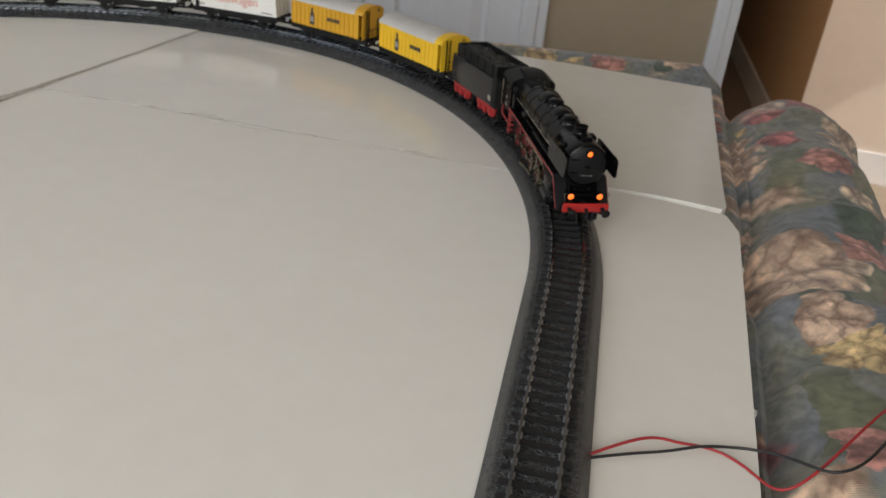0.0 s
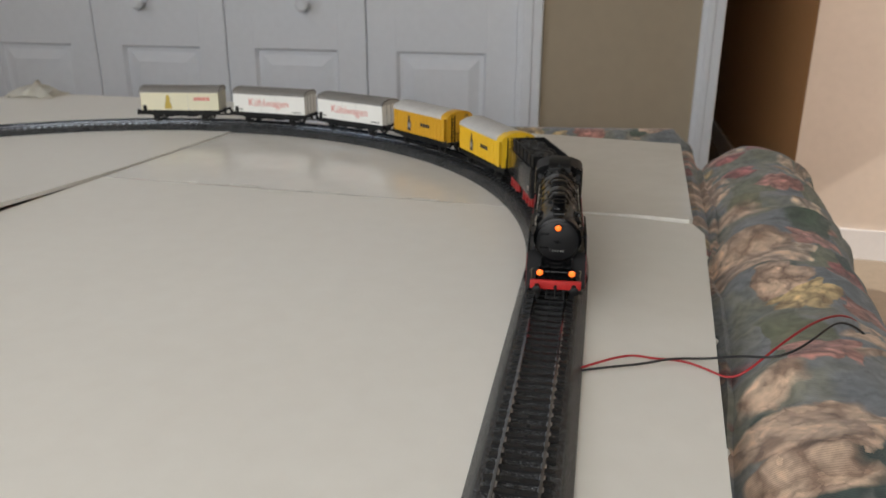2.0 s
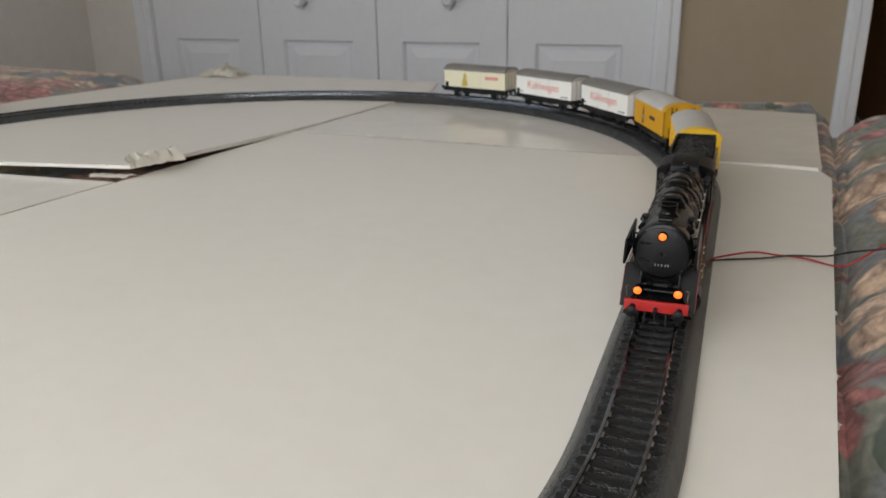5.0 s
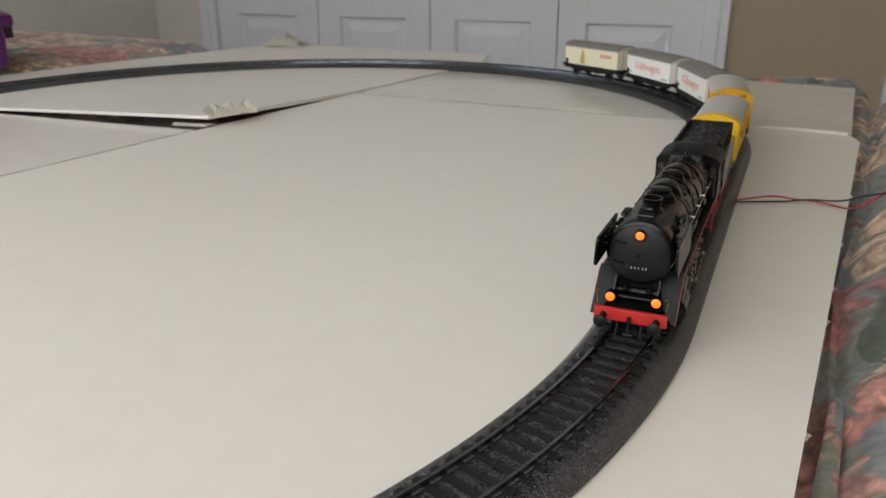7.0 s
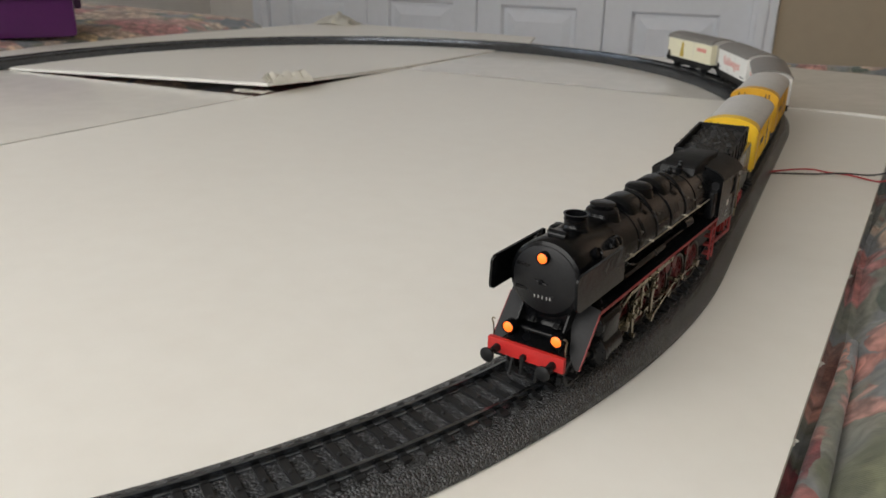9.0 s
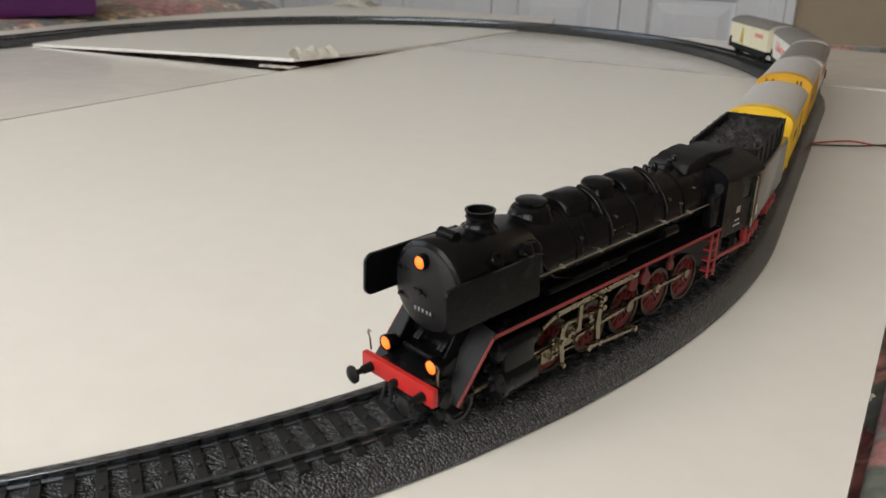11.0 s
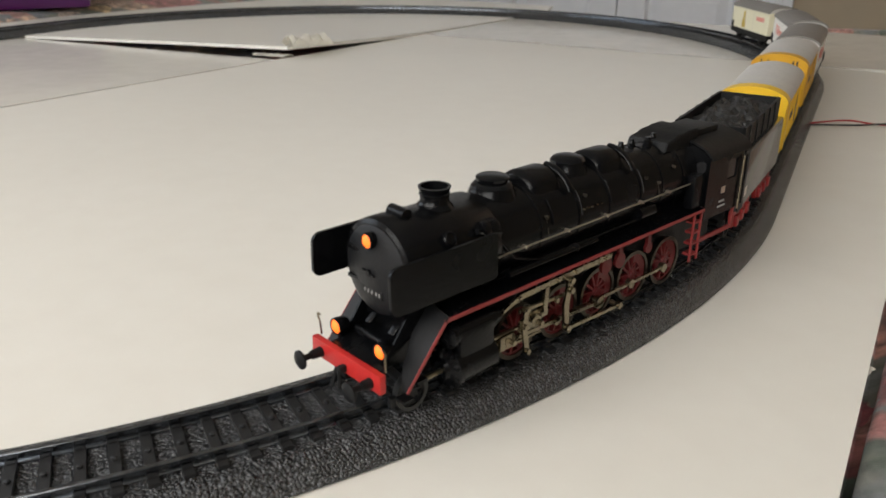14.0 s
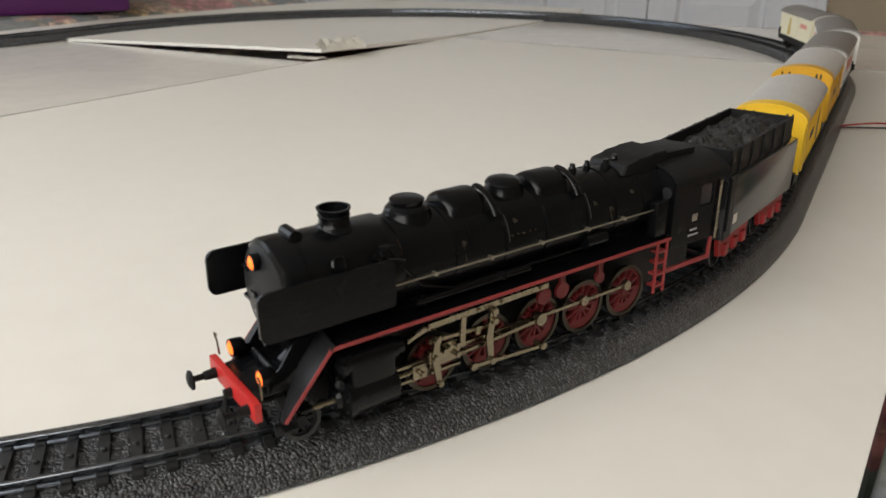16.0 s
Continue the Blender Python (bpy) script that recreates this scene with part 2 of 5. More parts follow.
BRIGHT = mat("polished_handrail_metal", (0.52, 0.48, 0.39), 0.35, metal=1.0, var=0.15, scale=200)
RAIL = mat("dark_rail_metal", (0.25, 0.27, 0.30), 0.2, metal=1.0, var=0.3, scale=60)
SLEEPER = mat("black_sleeper_plastic", (0.011, 0.0112, 0.0118), 0.45, var=0.3, scale=300, bump=0.08, bump_scale=900, per_object=0.3)
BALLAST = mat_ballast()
BOARD = mat_board()
BOARD_FILM = mat_board("film_covered_foam_board", 0.16, 0.35, 0.42)
FOAM = mat("foam_board_edge", (0.82, 0.80, 0.74), 0.8, var=0.1, scale=200, bump=0.4, bump_scale=600)
TAPE = mat("crumpled_masking_tape", (0.84, 0.81, 0.73), 0.6, var=0.12, scale=120, bump=0.4, bump_scale=300)
GLOSS_TAPE = mat("clear_tape", (0.88, 0.86, 0.81), 0.3, var=0.04, scale=200, bump=0.5, bump_scale=160)
FLORAL = mat_floral()
YELLOW = mat("wagon_yellow", (0.78, 0.48, 0.02), 0.42, var=0.06, scale=60, bump=0.1, bump_scale=800)
YELLOW_DEEP = mat("wagon_deep_yellow", (0.62, 0.33, 0.015), 0.42, var=0.06, scale=60, bump=0.1, bump_scale=800)
WAGON_WHITE = mat("wagon_white", (0.80, 0.79, 0.75), 0.42, var=0.04, scale=60)
WAGON_CREAM = mat("wagon_cream", (0.74, 0.70, 0.52), 0.42, var=0.05, scale=60)
ROOF_GREY = mat("wagon_roof_grey", (0.50, 0.485, 0.46), 0.5, var=0.10, scale=50)
ROOF_DARK = mat("wagon_roof_dark_grey", (0.20, 0.187, 0.172), 0.5, var=0.12, scale=50)
PRINT_RED = mat("red_print", (0.66, 0.25, 0.21), 0.5, var=0.08)
PRINT_BLACK = mat("black_print", (0.03, 0.03, 0.03), 0.5)
PRINT_GOLD = mat("gold_print", (0.50, 0.36, 0.06), 0.5)
PRINT_WHITE = mat("white_print", (0.30, 0.30, 0.29), 0.5)
LAMP = mat_glow("orange_headlamp_glow", (1.0, 0.165, 0.018), 1.25)
WHITE_PAINT = mat("white_door_paint", (0.81, 0.83, 0.87), 0.45, var=0.03, scale=6, bump=0.1, bump_scale=120)
WALL = mat("beige_wall_paint", (0.44, 0.365, 0.265), 0.85, var=0.04, scale=4, bump=0.25, bump_scale=260)
WALL_LEFT = mat("grey_beige_wall_paint", (0.74, 0.71, 0.67), 0.85, var=0.04, scale=4, bump=0.25, bump_scale=260)
# shade and daylight on the hall corner put into two wall colours
HALL_SHADED = mat("hall_shaded_wall_tone", (0.50, 0.37, 0.24), 0.8, var=0.05, scale=4, bump=0.25, bump_scale=260)
HALL_LIT = mat("hall_lit_wall_tone", (0.70, 0.62, 0.55), 0.8, var=0.04, scale=4, bump=0.25, bump_scale=260)
CEILING = mat("white_ceiling_paint", (0.78, 0.77, 0.74), 0.9, var=0.03, scale=5)
CARPET = mat("beige_carpet", (0.27, 0.225, 0.175), 0.95, var=0.15, scale=40, bump=0.8, bump_scale=300)
PURPLE = mat("purple_plastic", (0.075, 0.010, 0.088), 0.35, var=0.12, scale=20)
WIRE_RED = mat("red_wire_insulation", (0.36, 0.025, 0.03), 0.4)
WIRE_BLACK = mat("black_wire_insulation", (0.02, 0.02, 0.02), 0.4)
BRASS = mat("satin_nickel_hinge", (0.6, 0.58, 0.52), 0.35, metal=1.0)
MM = 0.001


# ---- mesh helpers ----
def mesh_object(name, bm, material, smooth=False):
    me = bpy.data.meshes.new(name)
    bm.normal_update()
    bm.to_mesh(me)
    bm.free()
    me.materials.append(material)
    if smooth:
        for f in me.polygons:
            f.use_smooth = True
        me.set_sharp_from_angle(angle=radians(38))
    return new(name, me)


def part(name, bm, material, parent, label="", smooth=True):
    ob = mesh_object(name, bm, material, smooth)
    ob.parent = parent
    return tagged(ob, label) if label else ob


def thing(name, label, category, group="", kind=""):
    return tagged(new(name), label, category, group, kind)


def box(bm, x0, x1, y0, y1, z0, z1, bevel=0.0, k=1.0, m=None):
    r = bmesh.ops.create_cube(bm, size=1)
    vs = r["verts"]
    for v in vs:
        v.co = Vector(((x0 + x1) / 2 + v.co.x * (x1 - x0), (y0 + y1) / 2 + v.co.y * (y1 - y0), (z0 + z1) / 2 + v.co.z * (z1 - z0))) * k
    if bevel:
        es = list({e for v in vs for e in v.link_edges})
        out = bmesh.ops.bevel(bm, geom=es, offset=bevel * k, segments=2, affect="EDGES", profile=0.6)
        vs = [v for v in out["verts"]] + [v for v in vs if v.is_valid]
    if m is not None:
        for v in set(vs):
            if v.is_valid:
                v.co = m @ v.co
    return bm


def rod(bm, a, b, r0, r1=None, n=12, k=1.0):
    """A round bar from a to b, with closed ends."""
    a, b = Vector(a) * k, Vector(b) * k
    d = b - a
    m = Matrix.Translation((a + b) / 2) @ d.to_track_quat("Z", "Y").to_matrix().to_4x4()
    bmesh.ops.create_cone(bm, cap_ends=True, segments=n, radius1=r0 * k, radius2=(r0 if r1 is None else r1) * k, depth=d.length, matrix=m)
    return bm


def lathe(bm, profile, n=24, k=1.0, m=Matrix()):
    """Turns (radius, height) pairs round z."""
    rings = []
    for r, z in profile:
        if r < 1e-6:
            rings.append([bm.verts.new(m @ Vector((0, 0, z * k)))])
        else:
            rings.append([bm.verts.new(m @ Vector((r * k * math.cos(2 * math.pi * i / n), r * k * math.sin(2 * math.pi * i / n), z * k))) for i in range(n)])
    for a, b in zip(rings, rings[1:]):
        for i in range(n):
            q = [a[i % len(a)], a[(i + 1) % len(a)], b[(i + 1) % len(b)], b[i % len(b)]]
            u = []
            for v in q:
                if v not in u:
                    u.append(v)
            if len(u) > 2:
                bm.faces.new(u)
    return bm


def prism(bm, outline, y0, y1, k=1.0, axis="y"):
    """An outline in x, z (axis y) or y, z (axis x) pushed from y0 to y1."""
    def at(p, d):
        return Vector((p[0], d, p[1])) * k if axis == "y" else (Vector((d, p[0], p[1])) * k if axis == "x" else Vector((p[0], p[1], d)) * k)
    a = [bm.verts.new(at(p, y0)) for p in outline]
    b = [bm.verts.new(at(p, y1)) for p in outline]
    bm.faces.new(a)
    bm.faces.new(list(reversed(b)))
    for i in range(len(a)):
        j = (i + 1) % len(a)
        bm.faces.new((a[j], a[i], b[i], b[j]))
    bmesh.ops.recalc_face_normals(bm, faces=bm.faces)
    return bm


def tube(name, points, radius, material):
    """A cable through points, as a mesh."""
    cu = bpy.data.curves.new(name, "CURVE")
    cu.dimensions, cu.bevel_depth, cu.bevel_resolution, cu.resolution_u = "3D", radius, 2, 8
    sp = cu.splines.new("NURBS")
    sp.points.add(len(points) - 1)
    for q, c in zip(sp.points, points):
        q.co = (*c, 1)
    sp.use_endpoint_u, sp.order_u = True, 4
    tmp = new(name + "_curve", cu)
    me = bpy.data.meshes.new_from_object(tmp.evaluated_get(bpy.context.evaluated_depsgraph_get()))
    bpy.data.objects.remove(tmp)
    me.materials.append(material)
    for f in me.polygons:
        f.use_smooth = True
    return new(name, me)


def lettering(text, size, material, name):
    cu = bpy.data.curves.new(name, "FONT")
    cu.body, cu.size, cu.extrude, cu.align_x, cu.align_y = text, size, 0.0001, "CENTER", "CENTER"
    tmp = new(name + "_curve", cu)
    me = bpy.data.meshes.new_from_object(tmp.evaluated_get(bpy.context.evaluated_depsgraph_get()))
    bpy.data.objects.remove(tmp)
    me.materials.clear()
    me.materials.append(material)
    return new(name, me)


# ---- the railway's centre line ----
# distance d grows in the train's direction; d = 0 at the origin, on the straight along x = 0
FAR_Y, FAR_R = 0.1212, (0.4056, 0.3977, 0.4355, 0.4591)
NEAR_Y, NEAR_R = -0.205, 0.4375
FAR_LEN = FAR_Y + math.pi / 4 * sum(FAR_R)
NEAR_LEN = -NEAR_Y + math.pi * NEAR_R


def line_at(d):
    """Place and heading (radians) of the centre line."""
    if d < 0:
        u = -d
        if u < FAR_Y:
            return 0.0, u, -math.pi / 2
        u -= FAR_Y
        x, y, h = 0.0, FAR_Y, math.pi / 2
        for r in FAR_R:
            a = min(u / r, math.pi / 4)
            cx, cy = x - math.sin(h) * r, y + math.cos(h) * r
            h += a
            x, y = cx + math.sin(h) * r, cy - math.cos(h) * r
            u -= a * r
            if u <= 1e-9:
                break
        return x, y, h + math.pi
    if d < -NEAR_Y:
        return 0.0, -d, -math.pi / 2
    a = (d + NEAR_Y) / NEAR_R
    return -NEAR_R + NEAR_R * math.cos(a), NEAR_Y - NEAR_R * math.sin(a), -math.pi / 2 - a


RAIL_Z = 0.0105


def on_line(d, half, ahead=0.0):
    """Pose of a vehicle whose two pivots stand on the line, half before and behind a point that lies ahead of its origin."""
    x1, y1, _ = line_at(d + ahead + half)
    x0, y0, _ = line_at(d + ahead - half)
    h = math.atan2(y1 - y0, x1 - x0)
    return pose((x0 + x1) / 2 - ahead * math.cos(h), (y0 + y1) / 2 - ahead * math.sin(h), RAIL_Z, 0, 0, math.degrees(h))


# ---- room ----
BACK_Y, LEFT_X, RIGHT_X, FRONT_Y = 1.60, -1.96, 1.75, -1.32
CLOSET_X0, CLOSET_X1, DOOR_X0, DOOR_X1, HEAD_Z = -1.70, -0.185, 0.285, 1.12, 1.22


def structure(name, bm, material, label, smooth=False):
    return tagged(mesh_object(name, bm, material, smooth), label, "", "", "structure")


bm = bmesh.new()
box(bm, LEFT_X - 0.3, 3.0, FRONT_Y - 0.2, 5.2, FLOOR_Z - 0.1, FLOOR_Z)
structure("floor", bm, CARPET, "beige carpet floor of bedroom and hall")
bm = bmesh.new()
box(bm, LEFT_X - 0.3, 3.0, FRONT_Y - 0.2, 5.2, CEIL_Z, CEIL_Z + 0.1)
structure("ceiling", bm, CEILING, "plain white painted bedroom ceiling")
bm = bmesh.new()
for x0, x1, z0, z1 in ((CLOSET_X0 - 0.06, CLOSET_X1 + 0.06, HEAD_Z + 0.06, CEIL_Z),
                       (CLOSET_X1 + 0.06, DOOR_X0 - 0.05, FLOOR_Z, CEIL_Z), (DOOR_X0 - 0.05, DOOR_X1 + 0.05, HEAD_Z + 0.06, CEIL_Z), (DOOR_X1 + 0.05, RIGHT_X, FLOOR_Z, CEIL_Z)):
    box(bm, x0, x1, BACK_Y, BACK_Y + 0.12, z0, z1)
structure("wall_north", bm, WALL, "beige painted wall beside the closet doors")
bm = bmesh.new()
box(bm, LEFT_X, CLOSET_X0 - 0.06, BACK_Y, BACK_Y + 0.12, FLOOR_Z, CEIL_Z)
structure("wall_north_corner", bm, WALL_LEFT, "pale grey wall between corner and closet")
bm = bmesh.new()
for y0, y1, z0, z1 in ((FRONT_Y, -1.20, FLOOR_Z, CEIL_Z), (0.15, BACK_Y + 0.12, FLOOR_Z, CEIL_Z), (-1.20, 0.15, FLOOR_Z, 0.15), (-1.20, 0.15, 1.4, CEIL_Z)):
    box(bm, LEFT_X - 0.14, LEFT_X, y0, y1, z0, z1)
structure("wall_west", bm, WALL_LEFT, "grey beige painted wall with window")
bm = bmesh.new()
box(bm, RIGHT_X, RIGHT_X + 0.12, FRONT_Y, BACK_Y + 0.12, FLOOR_Z, CEIL_Z)
structure("wall_east", bm, WALL, "plain beige painted bedroom wall")
bm = bmesh.new()
for x0, x1, z0, z1 in ((LEFT_X - 0.14, -1.10, FLOOR_Z, CEIL_Z), (0.50, RIGHT_X + 0.12, FLOOR_Z, CEIL_Z), (-1.10, 0.50, FLOOR_Z, 0.2), (-1.10, 0.50, 1.4, CEIL_Z)):
    box(bm, x0, x1, FRONT_Y - 0.12, FRONT_Y, z0, z1)
structure("wall_south", bm, WALL, "beige painted bedroom wall with window")
# closet recess behind the leaves
bm = bmesh.new()
box(bm, CLOSET_X0 - 0.06, CLOSET_X1 + 0.06, BACK_Y + 0.5, BACK_Y + 0.56, FLOOR_Z, HEAD_Z + 0.06)
structure("closet_back", bm, WALL, "closet back wall behind the doors")
# casings
bm = bmesh.new()
for x0, x1 in ((CLOSET_X0 - 0.06, CLOSET_X0), (CLOSET_X1, CLOSET_X1 + 0.06), (DOOR_X0 - 0.05, DOOR_X0), (DOOR_X1, DOOR_X1 + 0.05)):
    box(bm, x0, x1, BACK_Y - 0.018, BACK_Y + 0.13, FLOOR_Z, HEAD_Z + 0.06, 0.004)
    box(bm, x0 + 0.012, x1 - 0.022, BACK_Y - 0.024, BACK_Y - 0.017, FLOOR_Z, HEAD_Z + 0.06, 0.003)
for x0, x1 in ((CLOSET_X0, CLOSET_X1), (DOOR_X0, DOOR_X1)):
    box(bm, x0, x1, BACK_Y - 0.018, BACK_Y + 0.13, HEAD_Z, HEAD_Z + 0.06, 0.004)
structure("trim", bm, WHITE_PAINT, "white painted closet and doorway casings")
bm = bmesh.new()
box(bm, CLOSET_X1 + 0.06, DOOR_X0 - 0.05, BACK_Y - 0.014, BACK_Y, FLOOR_Z, FLOOR_Z + 0.09, 0.003)
box(bm, LEFT_X, CLOSET_X0 - 0.06, BACK_Y - 0.014, BACK_Y, FLOOR_Z, FLOOR_Z + 0.09, 0.003)
structure("baseboard", bm, WHITE_PAINT, "white painted baseboard")
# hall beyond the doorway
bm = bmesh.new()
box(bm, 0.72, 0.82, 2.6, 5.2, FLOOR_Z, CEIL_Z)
structure("wall_hall", bm, HALL_SHADED, "hall wall beyond the doorway, shade put into its tan colour")
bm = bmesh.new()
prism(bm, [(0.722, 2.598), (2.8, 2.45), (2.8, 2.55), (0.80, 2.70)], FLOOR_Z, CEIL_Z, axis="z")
structure("wall_hall_corner", bm, HALL_LIT, "hall corner wall, daylight put into its cream colour")
bm = bmesh.new()
box(bm, 0.706, 0.72, 2.6, 5.0, FLOOR_Z, FLOOR_Z + 0.11, 0.003)
prism(bm, [(0.712, 2.588), (2.79, 2.438), (2.79, 2.449), (0.722, 2.596)], FLOOR_Z, FLOOR_Z + 0.11, axis="z")
structure("baseboard_hall", bm, WHITE_PAINT, "white hall baseboard")
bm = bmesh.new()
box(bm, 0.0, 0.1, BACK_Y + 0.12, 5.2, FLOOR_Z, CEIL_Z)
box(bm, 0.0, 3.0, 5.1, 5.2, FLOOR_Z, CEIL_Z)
structure("wall_hall_end", bm, HALL_SHADED, "tan hall end wall")
# unseen east wall; its opening is added so the sun reaches the hall
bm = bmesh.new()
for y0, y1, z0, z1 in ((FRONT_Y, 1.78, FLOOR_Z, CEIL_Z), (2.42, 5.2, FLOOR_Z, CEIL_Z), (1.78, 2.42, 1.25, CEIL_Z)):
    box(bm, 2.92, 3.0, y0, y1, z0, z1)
structure("wall_hall_east", bm, HALL_LIT, "unseen cream hall wall, opening added to let the sun in")


def window(name, m, w, h):
    """A casement: frame, sill, two panes; its middle at m, seen along local y."""
    ob = tagged(new(name), "white framed bedroom window in daylight", "", "", "structure")
    bm = bmesh.new()
    for x0, x1, z0, z1 in ((-w / 2, -w / 2 + 0.05, -h / 2, h / 2), (w / 2 - 0.05, w / 2, -h / 2, h / 2), (-w / 2, w / 2, -h / 2, -h / 2 + 0.05),
                           (-w / 2, w / 2, h / 2 - 0.05, h / 2), (-0.025, 0.025, -h / 2, h / 2)):
        box(bm, x0, x1, -0.03, 0.03, z0, z1, 0.004)
    part("window_frame", bm, WHITE_PAINT, ob, smooth=False)
    bm = bmesh.new()
    box(bm, -w / 2 - 0.04, w / 2 + 0.04, -0.06, 0.03, -h / 2 - 0.03, -h / 2, 0.004)
    part("window_sill", bm, WHITE_PAINT, ob, smooth=False)
    ob.matrix_world = m
    return ob


window("window_1", pose(LEFT_X - 0.09, -0.525, 0.775, 0, 0, 90), 1.35, 1.25)
window("window_2", pose(-0.30, FRONT_Y - 0.06, 0.8, 0, 0, 180), 1.5, 1.2)


# ---- closet bifold leaves ----
def closet_leaf():
    """A moulded two-panel leaf; origin at its foot's middle, face towards -y."""
    w, h = (CLOSET_X1 - CLOSET_X0) / 4 - 0.0028, HEAD_Z - FLOOR_Z - 0.014
    leaf = thing("closet_door", "white moulded two-panel bifold closet door leaf", "closet door", "bifold closet leaves")
    bm = bmesh.new()
    s = 0.076
    zs = [0.0, 0.20, 0.80, 0.99, h - 0.12, h]
    box(bm, -w / 2, -w / 2 + s, 0, 0.034, 0, h, 0.003)
    box(bm, w / 2 - s, w / 2, 0, 0.034, 0, h, 0.003)
    for z0, z1 in ((0, zs[1]), (zs[2], zs[3]), (zs[4], h)):
        box(bm, -w / 2 + s - 0.001, w / 2 - s + 0.001, 0.0005, 0.0335, z0, z1)
    part("leaf_frame", bm, WHITE_PAINT, leaf, smooth=False)
    for z0, z1 in ((zs[1], zs[2]), (zs[3], zs[4])):
        bm = bmesh.new()
        x0, x1 = -w / 2 + s, w / 2 - s
        rings = []
        for inset, y in ((0, 0.002), (0.006, 0.013), (0.016, 0.013), (0.042, 0.003)):
            rings.append([bm.verts.new((x, y, z)) for x, z in ((x0 + inset, z0 + inset), (x1 - inset, z0 + inset), (x1 - inset, z1 - inset), (x0 + inset, z1 - inset))])
        for a, b in zip(rings, rings[1:]):
            for i in range(4):
                bm.faces.new((a[i], a[(i + 1) % 4], b[(i + 1) % 4], b[i]))
        bm.faces.new(rings[-1])
        bk = [bm.verts.new((v.co.x, 0.031, v.co.z)) for v in rings[0]]
        for i in range(4):
            bm.faces.new((rings[0][(i + 1) % 4], rings[0][i], bk[i], bk[(i + 1) % 4]))
        bm.faces.new(list(reversed(bk)))
        bmesh.ops.recalc_face_normals(bm, faces=bm.faces)
        part("panel", bm, WHITE_PAINT, leaf, smooth=False)
    return leaf


_leaf = closet_leaf()
_pitch = (CLOSET_X1 - CLOSET_X0) / 4
LEAF_Z = FLOOR_Z + 0.002
for i in range(4):
    m = pose(CLOSET_X0 + _pitch * (i + 0.5), BACK_Y + 0.0, LEAF_Z)
    ob = _leaf if i == 0 else copy_thing(_leaf, m)
    ob.matrix_basis = m
    if i in (1, 2):
        bm = bmesh.new()
        lathe(bm, [(0, 0), (0.009, 0), (0.0085, 0.012), (0.012, 0.02), (0.0165, 0.028), (0.0165, 0.035), (0.011, 0.041), (0, 0.042)], 20, 1, pose(-0.035 if i == 1 else 0.035, 0, 0.91, 90, 0, 0))
        kn = part("knob", bm, WHITE_PAINT, ob, "round white door knob")

# ---- bed ----
EDGE_SLOPE = 0.0766


def edge_x(y):
    """Right edge of the boards."""
    return 0.0865 + EDGE_SLOPE * y if y < 0.25 else 0.1057 + 0.05 * (y - 0.25)


